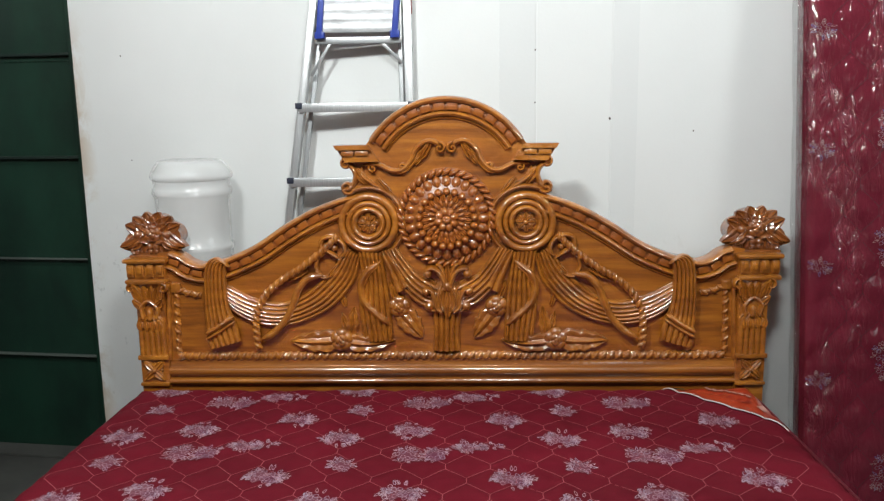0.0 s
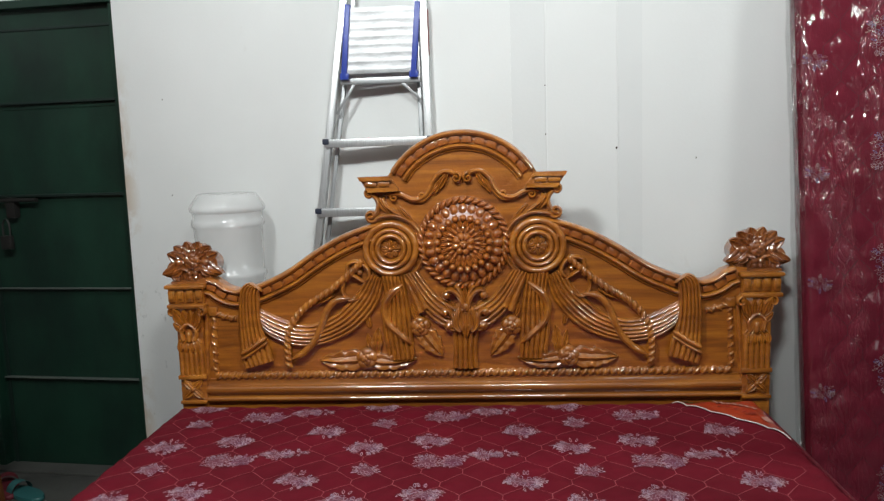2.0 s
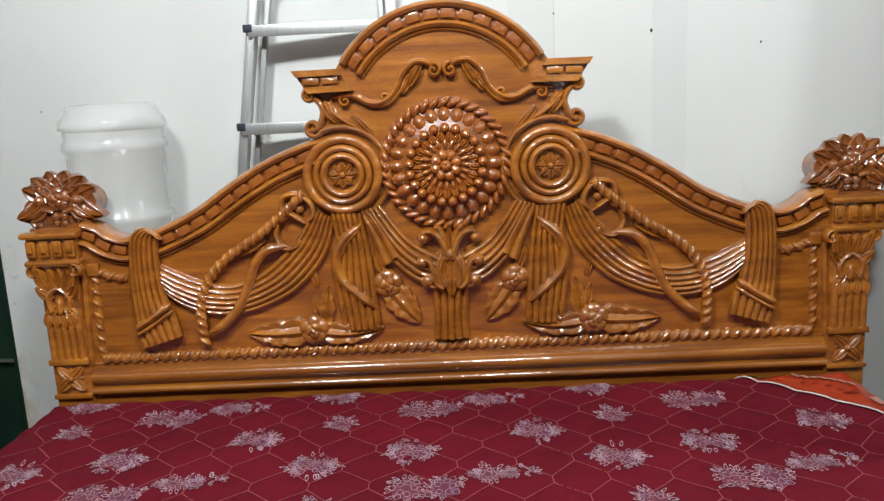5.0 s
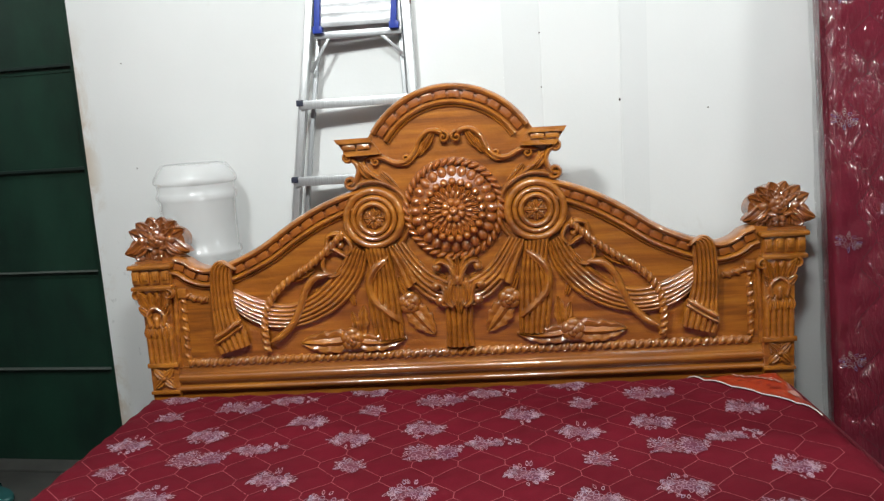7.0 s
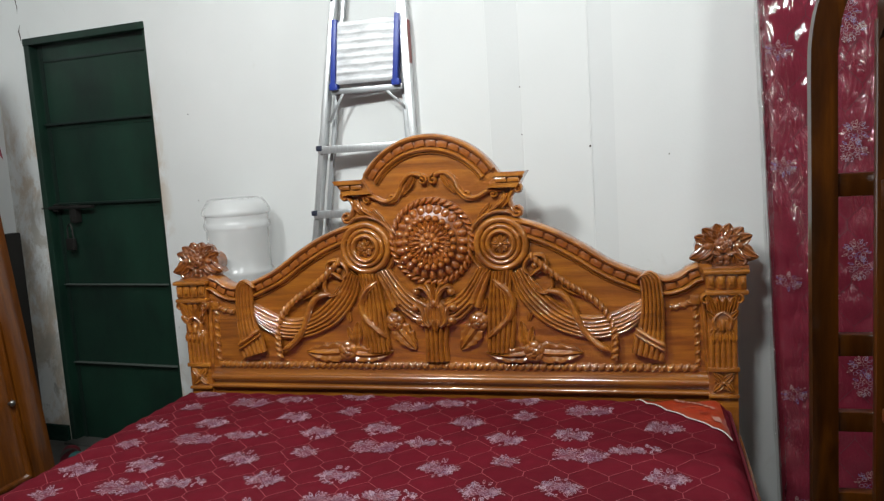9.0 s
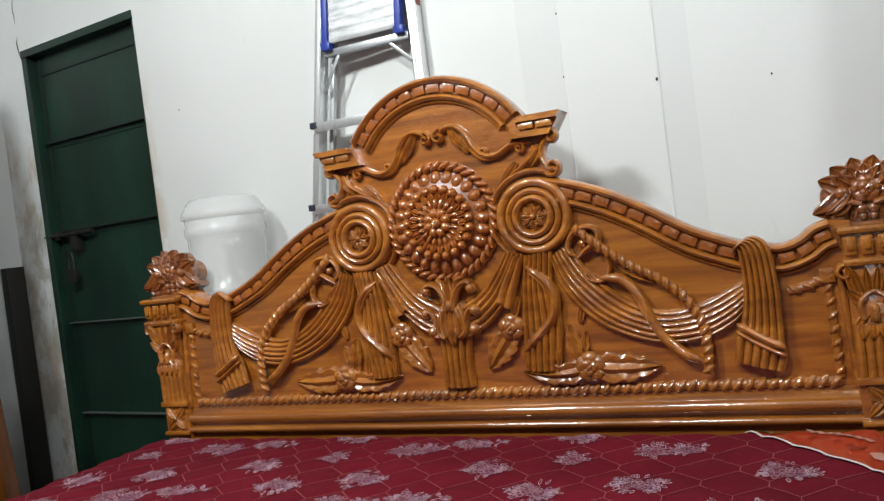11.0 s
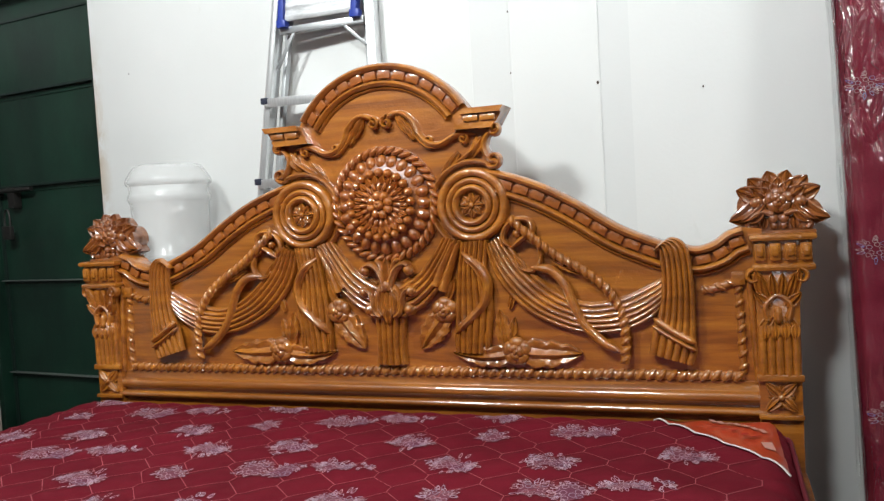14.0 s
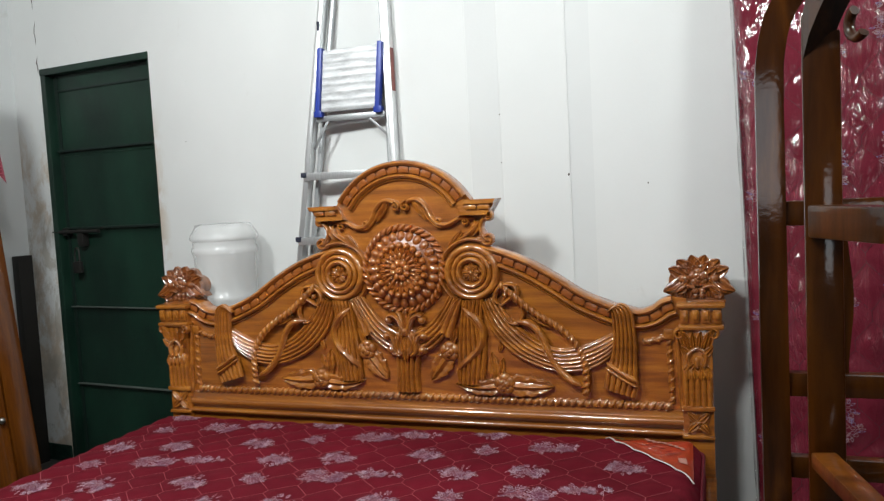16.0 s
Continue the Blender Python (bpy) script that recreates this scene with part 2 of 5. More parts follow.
def film_material(name, gloss, clear):
    """Clear plastic film: see-through, with the gloss of its wrinkles."""
    mat = bpy.data.materials.new(name)
    mat.use_nodes = True
    tree = mat.node_tree
    tree.nodes.remove(tree.nodes["Principled BSDF"])
    out = tree.nodes["Material Output"]
    see = node(tree, "ShaderNodeBsdfTransparent", Color=(clear, clear, clear, 1))
    shine = node(tree, "ShaderNodeBsdfGlossy", Color=(1, 1, 1, 1), Roughness=0.10)
    fres = node(tree, "ShaderNodeFresnel", IOR=1.5)
    much = tree.nodes.new("ShaderNodeMath")
    much.operation, much.use_clamp = "MULTIPLY", True
    much.inputs[1].default_value = gloss
    mix = tree.nodes.new("ShaderNodeMixShader")
    crinkle = noise_tex(tree, coords(tree, (22, 22, 7)), 1.4, 7.0, 0.66, 1.0)
    n = node(tree, "ShaderNodeBump", Strength=1.0, Distance=0.2)
    tree.links.new(crinkle, n.inputs["Height"])
    tree.links.new(n.outputs["Normal"], shine.inputs["Normal"])
    tree.links.new(fres.outputs[0], much.inputs[0])
    tree.links.new(much.outputs[0], mix.inputs[0])
    tree.links.new(see.outputs[0], mix.inputs[1])
    tree.links.new(shine.outputs[0], mix.inputs[2])
    tree.links.new(mix.outputs[0], out.inputs["Surface"])
    return mat


FILM_LOOSE = film_material("loose_clear_film", 0.3, 0.86)


def jar_material():
    mat, tree, b = material("clear_jar_plastic", (0.80, 0.81, 0.81), 0.20)
    b.inputs["Alpha"].default_value = 0.36
    bump(tree, b, noise_tex(tree, coords(tree, (1, 1, 0.5)), 14.0, 3.0), 0.15, 0.01)
    return mat


JAR = jar_material()
LABEL_RED = material("orange_red_label", (0.38, 0.036, 0.012), 0.3, coat=0.6)[0]
LABEL_WHITE = material("white_plastic_edge", (0.62, 0.56, 0.53), 0.35)[0]
LABEL_PINK = material("pale_print", (0.45, 0.22, 0.18), 0.4)[0]
LABEL_DARK = material("dark_red_print", (0.28, 0.015, 0.012), 0.4)[0]
LABEL_GREEN = material("green_print", (0.05, 0.09, 0.03), 0.4)[0]
BLUE_GREEN = material("teal_rubber", (0.02, 0.10, 0.10), 0.5)[0]
NAIL = material("rusty_nail", (0.08, 0.06, 0.05), 0.6, 0.5)[0]
STICKER = material("red_brown_sticker", (0.22, 0.05, 0.04), 0.5)[0]


def check_cloth():
    mat, tree, b = material("red_check_cloth", (0.3, 0.02, 0.05), 0.85)
    v = coords(tree)
    out = None
    for turn in ((0, 0, 0), (0, radians(90), 0)):
        w = node(tree, "ShaderNodeTexWave", Scale=21.0, Distortion=0.4)
        w.bands_direction = "Z" if turn == (0, 0, 0) else "Y"
        tree.links.new(v, w.inputs["Vector"])
        c = ramp(tree, w.outputs["Fac"], [(0.78, (0, 0, 0)), (0.86, (1, 1, 1))])
        out = c if out is None else mixed(tree, 1.0, out, c, "ADD")
    tree.links.new(mixed(tree, out, (0.14, 0.006, 0.020), (0.27, 0.06, 0.085)), b.inputs["Base Color"])
    return mat


CHECK = check_cloth()


# ---------------------------------------------------------------- mesh helpers
class Shape:
    """Vertices and faces of one mesh in the making."""

    def __init__(self):
        self.v, self.f = [], []

    def add(self, verts, faces):
        k = len(self.v)
        self.v += [tuple(p) for p in verts]
        self.f += [tuple(i + k for i in f) for f in faces]
        return self

    def grid(self, rows, close=False):
        n = len(rows[0])
        verts = [p for r in rows for p in r]
        faces = []
        for i in range(len(rows) - 1):
            for j in range(n if close else n - 1):
                j2 = (j + 1) % n
                faces.append((i * n + j, i * n + j2, (i + 1) * n + j2, (i + 1) * n + j))
        return self.add(verts, faces)

    def box(self, x0, x1, y0, y1, z0, z1, bevel=0.0):
        """A box; with a bevel its edges are chamfered."""
        if not bevel:
            v = [(x, y, z) for x in (x0, x1) for y in (y0, y1) for z in (z0, z1)]
            return self.add(v, [(0, 1, 3, 2), (4, 6, 7, 5), (0, 4, 5, 1), (2, 3, 7, 6), (0, 2, 6, 4), (1, 5, 7, 3)])
        bm = bmesh.new()
        bmesh.ops.create_cube(bm, size=1.0)
        bmesh.ops.scale(bm, vec=(x1 - x0, y1 - y0, z1 - z0), verts=bm.verts)
        bmesh.ops.translate(bm, vec=((x0 + x1) / 2, (y0 + y1) / 2, (z0 + z1) / 2), verts=bm.verts)
        bmesh.ops.bevel(bm, geom=bm.edges[:], offset=bevel, segments=2, affect="EDGES", profile=0.6)
        bm.verts.index_update()
        self.add([v.co[:] for v in bm.verts], [[v.index for v in f.verts] for f in bm.faces])
        bm.free()
        return self

    def turned(self, m, start=0):
        self.v[start:] = [tuple(m @ Vector(p)) for p in self.v[start:]]
        return self

    def loose(self):
        """Its unconnected pieces, each as a shape of its own."""
        root = list(range(len(self.v)))

        def top(i):
            while root[i] != i:
                root[i] = root[root[i]]
                i = root[i]
            return i
        for f in self.f:
            for i in f[1:]:
                root[top(i)] = top(f[0])
        out = {}
        for f in self.f:
            out.setdefault(top(f[0]), []).append(f)
        pieces = []
        for fs in out.values():
            at = {i: k for k, i in enumerate(sorted({i for f in fs for i in f}))}
            pieces.append(Shape().add([self.v[i] for i in at], [tuple(at[i] for i in f) for f in fs]))
        return pieces

    def deepened(self, k=None):
        s = Shape()
        k = RELIEF if k is None else k
        return s.add([(x, y * k if y < 0 else y, z) for x, y, z in self.v], self.f)

    def mirrored(self):
        s = Shape()
        return s.add([(-x, y, z) for x, y, z in self.v], [f[::-1] for f in self.f])


RELIEF = 1.05                                       # how much deeper than their drawing the carvings are cut


def part(name, shape, mat, parent=None, label="", smooth=True):
    me = bpy.data.meshes.new(name)
    me.from_pydata(shape.v, [], shape.f)
    me.materials.append(mat)
    me.polygons.foreach_set("use_smooth", [smooth] * len(me.polygons))
    if smooth:
        me.set_sharp_from_angle(angle=radians(48))
    me.update()
    ob = new(name, me)
    if parent:
        ob.parent = parent
    if label:
        tagged(ob, label)
    return ob


def share(name, ob, parent, m):
    """Another object on the mesh of ob."""
    o = new(name, ob.data)
    o.parent = parent
    o.matrix_basis = m
    return o


def thing(name, label, category, group="", kind=""):
    return tagged(new(name), label, category, group, kind)


def spline(pts, sub=8):
    """A smooth line through points of any dimension."""
    p = [np.array(q, float) for q in pts]
    if len(p) == 2:
        return [p[0] + (p[1] - p[0]) * k / sub for k in range(sub + 1)]
    p = [2 * p[0] - p[1]] + p + [2 * p[-1] - p[-2]]
    out = []
    for i in range(1, len(p) - 2):
        for k in range(sub):
            t = k / sub
            out.append(0.5 * (2 * p[i] + (p[i + 1] - p[i - 1]) * t + (2 * p[i - 1] - 5 * p[i] + 4 * p[i + 1] - p[i + 2]) * t * t
                              + (3 * p[i] - p[i - 1] - 3 * p[i + 1] + p[i + 2]) * t ** 3))
    out.append(p[-2])
    return out


def even(line, step):
    """Points at even steps along a line, with the tangents."""
    line = np.array(line)
    d = np.r_[0, np.cumsum(np.linalg.norm(np.diff(line, axis=0), axis=1))]
    n = max(2, int(round(d[-1] / step)))
    s = (np.arange(n) + 0.5) / n * d[-1]
    pts = np.stack([np.interp(s, d, line[:, k]) for k in range(line.shape[1])], 1)
    tg = np.stack([np.interp(s + 1e-3, d, line[:, k]) - np.interp(s - 1e-3, d, line[:, k]) for k in range(line.shape[1])], 1)
    tg /= np.linalg.norm(tg, axis=1)[:, None] + 1e-12
    return pts, tg, d[-1] / n


def offset(line, d):
    line = np.array(line)
    tg = np.gradient(line, axis=0)
    tg /= np.linalg.norm(tg, axis=1)[:, None] + 1e-12
    return line + d * np.stack([-tg[:, 1], tg[:, 0]], 1)


def ridge_line(s, line, w, h, y=0.0, n=7, taper=0.0):
    """A rounded raised strip along a line in the board's plane; w, h, y: numbers or one for each point."""
    line = np.array(line)
    m = len(line)
    tg = np.gradient(line, axis=0)
    tg /= np.linalg.norm(tg, axis=1)[:, None] + 1e-12
    nr = np.stack([-tg[:, 1], tg[:, 0]], 1)
    w, h, y = (np.broadcast_to(np.array(q, float), m) for q in (w, h, y))
    u = np.linspace(0, 1, m)
    f = np.ones(m) if not taper else np.clip(np.minimum(u, 1 - u) / taper, 0.04, 1) ** 0.5
    rows = []
    for i in range(m):
        row = []
        for j in range(n):
            a = math.pi * j / (n - 1)
            q = line[i] - nr[i] * math.cos(a) * w[i] / 2 * f[i]
            row.append((q[0], y[i] - math.sin(a) * h[i] * f[i], q[1]))
        rows.append(row)
    s.grid(rows)


def ridge(s, pts, w, h, y=0.0, sub=8, n=7, taper=0.0):
    ridge_line(s, spline(pts, sub), w, h, y, n, taper)


def bundle(s, a, b, n, h, y=0.0, swell=0.0, sub=8, taper=0.0):
    """Folds of carved cloth: n ribs that fill the strip between the lines a and b."""
    la, lb = np.array(spline(a, sub)), np.array(spline(b, sub))
    wide = np.linalg.norm(lb - la, axis=1)
    for k in range(n):
        u = (k + 0.5) / n
        ridge_line(s, la * (1 - u) + lb * u, wide / n * 1.15, h, y - swell * math.sin(math.pi * u), 7, taper)


def folds(name, specs, parent, extra=None):
    """Carved cloth on both halves of the board: a backing strip with each fold as a piece on it.
    specs: rows of edge line, edge line, count, height, y, swell; extra(shape) adds to the backing."""
    for side in (1, -1):
        back = Shape()
        ribs = []
        for p, q, n, h, y, swell in specs:
            la, lb = np.array(spline(p, 8)), np.array(spline(q, 8))
            back.grid([[(u[0], y + 0.002, u[1]), (*(0.5 * (u + w))[:1], y - swell * 0.9, (0.5 * (u + w))[1]), (w[0], y + 0.002, w[1])] for u, w in zip(la, lb)])
            wide = np.linalg.norm(lb - la, axis=1)
            for k in range(n):
                f = (k + 0.5) / n
                r = Shape()
                ridge_line(r, la * (1 - f) + lb * f, wide / n * 1.10, h, y - swell * math.sin(math.pi * f), 7)
                ribs.append(r)
        if extra:
            extra(back)
        ob = part(name, (back if side > 0 else back.mirrored()).deepened(), TEAK_CARVED, parent)
        for r in ribs:
            part("fold", (r if side > 0 else r.mirrored()).deepened(), TEAK_CARVED, ob)


def bead(s, x, z, r, y, deep=1.0, stretch=(1, 1), turn=0.0, seg=8, rings=5):
    rows = []
    ca, sa = math.cos(turn), math.sin(turn)
    for i in range(rings + 1):
        t = math.pi / 2 * i / rings
        row = []
        for j in range(seg):
            a = 2 * math.pi * j / seg
            px, pz = math.cos(a) * math.cos(t) * r * stretch[0], math.sin(a) * math.cos(t) * r * stretch[1]
            row.append((x + px * ca - pz * sa, y - math.sin(t) * r * deep, z + px * sa + pz * ca))
        rows.append(row)
    s.grid(rows, True)


def rope(s, line, r, pitch, y=0.0, hand=1):
    """A carved rope: slanted lobes along a line."""
    ridge_line(s, line, r * 1.5, r * 0.55, y, 5)
    pts, tg, step = even(line, pitch)
    for p, t in zip(pts, tg):
        bead(s, p[0], p[1], r, y, 0.95, (1.25, 0.62), math.atan2(t[1], t[0]) + hand * radians(48), 8, 4)


LEAF_CUT = ((-1.0, 0.0), (-0.95, 0.70), (-0.78, 0.78), (-0.36, 0.52), (-0.08, 0.80), (0.0, 1.0), (0.08, 0.80), (0.36, 0.52), (0.78, 0.78), (0.95, 0.70), (1.0, 0.0))


def leaf(s, base, tip, w, h, y=0.0, teeth=0, curl=0.0, n=12, bend=0.0):
    """A carved leaf from base to tip: a raised rim, hollows, a midrib and, if asked, toothed edges with veins."""
    base, tip = np.array(base, float), np.array(tip, float)
    d = tip - base
    nr = np.array((-d[1], d[0])) / (np.linalg.norm(d) + 1e-9)
    if teeth:
        n = max(n, teeth * 4)
    rows = []
    for i in range(n + 1):
        u = i / n
        c = base + d * u + nr * bend * math.sin(math.pi * u)
        half = w / 2 * (0.06 + 0.94 * math.sin(math.pi * min(1, 0.10 + 0.90 * u) ** 0.9) ** 0.75)
        vein = 0.0
        if teeth:
            half *= 1 + 0.26 * ((1 - u) * teeth % 1.0 - 0.5)
            vein = 0.09 * math.cos(2 * math.pi * u * teeth)
        rise = 0.45 + 0.55 * math.sin(math.pi * (0.10 + 0.86 * u)) ** 0.7
        rows.append([])
        for v, lift in LEAF_CUT:
            q = c + nr * v * half
            up = h * rise * (lift + (vein if 0.2 < abs(v) < 0.9 else 0.0)) + (curl * u * u if abs(v) < 1 else 0.0)
            rows[-1].append((q[0], y - up, q[1]))
    s.grid(rows)


def petals(s, x, z, r0, r1, n, w, h, y, curl=0.0, turn=0.0, steps=6):
    for k in range(n):
        a = turn + 2 * math.pi * k / n
        ca, sa = math.cos(a), math.sin(a)
        leaf(s, (x + r0 * ca, z + r0 * sa), (x + r1 * ca, z + r1 * sa), w, h, y, 0, curl, steps)


def rose(s, x, z, r, y):
    """A carved rose: five round petals, three inner ones and a bud."""
    for n, q, big, out, turn in ((5, 0.56, 0.52, 0.0, 0.3), (3, 0.26, 0.34, 0.30, 0.9)):
        for k in range(n):
            a = turn + 2 * math.pi * k / n
            bead(s, x + q * r * math.cos(a), z + q * r * math.sin(a), big * r, y - out * r, 0.75, (0.86, 1.1), a, 12, 5)
    bead(s, x, z, 0.17 * r, y - 0.48 * r, 1.0, (0.8, 1.4), 0.6, 10, 4)


def lathe(s, x, z, prof, seg=48):
    """Rings round an axis that stands out of the board; prof: rows of radius, y."""
    s.grid([[(x + r * math.cos(2 * math.pi * j / seg), y, z + r * math.sin(2 * math.pi * j / seg)) for j in range(seg)] for r, y in prof], True)


def scroll(s, x, z, r, turns, w, h, start, hand, y=0.0):
    pts = []
    n = int(14 * turns) + 4
    for i in range(n + 1):
        u = i / n
        a = start + hand * u * turns * 2 * math.pi
        q = r * (1 - 0.82 * u)
        pts.append((x + q * math.cos(a), z + q * math.sin(a)))
    ridge_line(s, pts, w, h, y)
    bead(s, x, z, r * 0.32, y - h * 0.3, 1.0)


def plate(s, outline, y0, y1):
    """A flat slab of the given outline between y0 (front) and y1."""
    idx = [tuple(t) for t in tessellate_polygon([[Vector((x, z, 0)) for x, z in outline]])]
    s.add([(x, y0, z) for x, z in outline], idx)
    s.add([(x, y1, z) for x, z in outline], [f[::-1] for f in idx])
    s.grid([[(x, y0, z) for x, z in outline], [(x, y1, z) for x, z in outline]], True)


def rod(s, a, b, r, seg=10):
    a, b = Vector(a), Vector(b)
    m = (b - a).to_track_quat("Z", "Y").to_matrix()
    L = (b - a).length
    rows = [[tuple(a + m @ Vector((q * math.cos(2 * math.pi * j / seg), q * math.sin(2 * math.pi * j / seg), h))) for j in range(seg)]
            for q, h in ((0.001, 0), (r, 0), (r, L), (0.001, L))]
    s.grid(rows, True)


def bar(s, a, b, w, d, bevel=0.0, side=(0, 1, 0)):
    """A straight bar of rectangular section from a to b; d is measured towards side."""
    a, b = Vector(a), Vector(b)
    z = (b - a).normalized()
    yv = Vector(side)
    yv = (yv - yv.dot(z) * z).normalized()
    xv = yv.cross(z)
    m = Matrix((xv, yv, z)).transposed().to_4x4()
    m.translation = a
    k = len(s.v)
    s.box(-w / 2, w / 2, -d / 2, d / 2, 0, (b - a).length, bevel)
    s.turned(m, k)


# ---------------------------------------------------------------- the room
WALL = pose(0.547, 0.235, 0, 0, 0, -6.56)          # the back wall's own frame: x along it, y into it


def placed(ob, m):
    ob.matrix_basis = m
    return ob


def structure(name, shape, mat, label, m=Matrix(), smooth=False):
    ob = placed(part(name, shape, mat, None, "", smooth), m)
    return tagged(ob, label, name.split("_")[0], "", "structure")


structure("floor", Shape().box(-3.2, 4.2, -4.6, 1.2, -0.12, 0.0), FLOOR, "grey cement floor, dusty and worn")
structure("ceiling", Shape().box(-3.2, 4.2, -4.6, 1.2, 2.75, 2.9), CEILING, "unseen plain grey ceiling, toned to hold down bounced light")

back = Shape()
back.box(-2.85, -2.655, 0, 0.2, 0, 2.75)            # beside the door
back.box(-2.655, -1.935, 0, 0.2, 1.965, 2.75)       # over the door
back.box(-1.935, -0.374, 0, 0.2, 0, 2.75)
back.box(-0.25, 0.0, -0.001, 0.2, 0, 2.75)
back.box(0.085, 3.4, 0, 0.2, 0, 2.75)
wall_back = structure("wall_back", back, WALL_WHITE, "white painted wall, scuffed, with vertical board joints", WALL)
# strips greyed to stand for soft upright bands of shade on the wall
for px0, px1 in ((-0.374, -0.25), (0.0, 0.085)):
    part("strip", Shape().box(px0, px1, 0.001, 0.2, 0, 2.75), WALL_SHADE_BAND, wall_back, "strip of white wall, greyed for a soft band of shade", False)
for jx in (-0.25, 0.0):
    seam = Shape()
    ridge_line(seam, [(jx + 0.0005 * math.sin(k * 1.7), 0.3 + 2.45 * k / 40) for k in range(41)], 0.006, 0.0006, -0.001, 5)
    part("joint", seam, WALL_WHITE, wall_back)
for nx, nz in ((-0.253, 1.535), (-0.253, 1.362), (-0.004, 1.305), (0.268, 1.262), (-1.733, 1.174), (-1.80, 0.86), (-1.745, 1.55)):
    nail = Shape()
    bead(nail, nx, nz, 0.0034 if nx == -0.004 else 0.0021, -0.002, 0.8, (1, 1.5))
    part("nail", nail, NAIL, wall_back)
left = structure("wall_left", Shape().box(-3.05, -2.85, -4.6, 0.2, 0, 2.75), WALL_SIDE, "pale grey painted side wall, stained near the door", WALL)
structure("wall_right", Shape().box(3.4, 3.6, -4.6, 0.2, 0, 2.75), WALL_UNSEEN, "unseen grey side wall, toned to hold down bounced light", WALL)
front = Shape()
edges = [-3.2, *(x for w in WINDOWS for x in w[:2]), 4.2]
for x0, x1 in zip(edges[::2], edges[1::2]):
    front.box(x0, x1, -4.8, -4.6, 0, 2.75)
for wx0, wx1, wz0, wz1 in WINDOWS:
    front.box(wx0, wx1, -4.8, -4.6, 0, wz0)
    front.box(wx0, wx1, -4.8, -4.6, wz1, 2.75)
structure("wall_front", front, WALL_UNSEEN, "unseen grey front wall with a window, toned to hold down bounced light")
for wn, (wx0, wx1, wz0, wz1) in enumerate(WINDOWS):
    win = thing("window_%d" % (wn + 1), "unseen window with a dark wooden frame, inferred from a glare", "window", "", "structure")
    for x0, x1, z0, z1 in ((wx0, wx0 + 0.04, wz0, wz1), (wx1 - 0.04, wx1, wz0, wz1), (wx0 + 0.04, wx1 - 0.04, wz0, wz0 + 0.04), (wx0 + 0.04, wx1 - 0.04, wz1 - 0.04, wz1)):
        part("window_frame", Shape().box(x0, x1, -4.75, -4.61, z0, z1, 0.003), TEAK_DARK, win)

base = Shape()
base.box(-2.85, -2.655, -0.012, -0.001, 0, 0.085, 0.003)
structure("baseboard", base, PLINTH, "dark green stone skirting beside the door", WALL)
for k0, k1 in ((0, 3), (5, 9), (11, 20)):
    crack = Shape()
    ridge_line(crack, [(-2.664 + 0.004 * math.sin(2.3 * k) + 0.004 * math.sin(5.1 * k), 1.95 + 0.028 * k) for k in range(k0, k1 + 1)], 0.007 if k0 < 4 else 0.004, 0.002, 0.0, 4, 0.2)
    part("crack", crack, NAIL, wall_back, "dark hairline crack in the plaster")

# green sheet-metal door in its frame
door = thing("door_1", "closed dark green sheet-metal door with flat iron bars", "door", "", "structure")
door.matrix_basis = WALL
frame_shape = Shape()
frame_shape.box(-2.655, -2.622, 0.0, 0.09, 0, 1.965, 0.003)
frame_shape.box(-1.958, -1.935, 0.012, 0.09, 0, 1.965, 0.003)
frame_shape.box(-2.655, -1.935, -0.004, 0.088, 1.937, 1.969, 0.003)
part("door_frame", frame_shape, GREEN, door, "dark green iron door frame", False)
part("door_leaf", Shape().box(-2.622, -1.958, 0.046, 0.056, 0.012, 1.937), GREEN, door, "dark green painted sheet metal")
# low bars greyed for light on their tops, high ones dark like shaded undersides
for bz in (0.402, 0.792, 1.185, 1.565, 1.86):
    s = Shape()
    low = bz < 1.0
    s.box(-2.605, -1.965, 0.022 if bz < 1.8 else 0.040, 0.047, bz - (0.002 if low else 0.005), bz + (0.002 if low else 0.005), 0.0008)
    if bz < 1.8:
        part("bar_flange", Shape().box(-2.605, -1.965, 0.041, 0.047, bz - 0.024, bz - 0.003), GREEN, door)
    part("bar", s, BAR_LIT if low else GREEN_DARK, door, "flat iron bar, greyed for the light on its top" if low else "")
s = Shape()
s.box(-2.605, -2.59, 0.04, 0.047, 0.012, 1.93)
part("edge_strip", s, GREEN_DARK, door)
s = Shape()
rod(s, (-2.665, 0.008, 1.168), (-2.35, 0.008, 1.168), 0.009)
s.box(-2.50, -2.46, 0.006, 0.042, 1.095, 1.18, 0.003)
s.box(-2.60, -2.57, 0.006, 0.042, 1.15, 1.186, 0.003)
part("sliding_bolt", s, IRON, door, "dark iron sliding bolt")
s = Shape()
arc = [(-2.50 + 0.016 * math.cos(a), 1.055 + 0.035 * math.sin(a)) for a in np.linspace(0, math.pi, 12)]
ridge_line(s, [(-2.516, 1.02), *arc[::-1], (-2.484, 1.02)], 0.007, 0.006, 0.0, 7)
s.box(-2.525, -2.475, -0.012, 0.008, 0.965, 1.022, 0.005)
part("padlock", s, IRON, door, "dark steel padlock hanging on the bolt")
s = Shape()
s.box(-2.655, -1.935, -0.05, 0.2, 0.0, 0.012, 0.003)
tagged(placed(part("threshold", s, FLOOR), WALL), "grey cement door threshold", "threshold", "", "structure")

# dark box section standing in the corner by the door
s = Shape()
s.box(-2.835, -2.79, -0.11, -0.03, 0.0, 1.06, 0.003)
tagged(placed(part("iron_post", s, IRON), WALL), "dark iron box section standing on end in the corner", "metal bar")


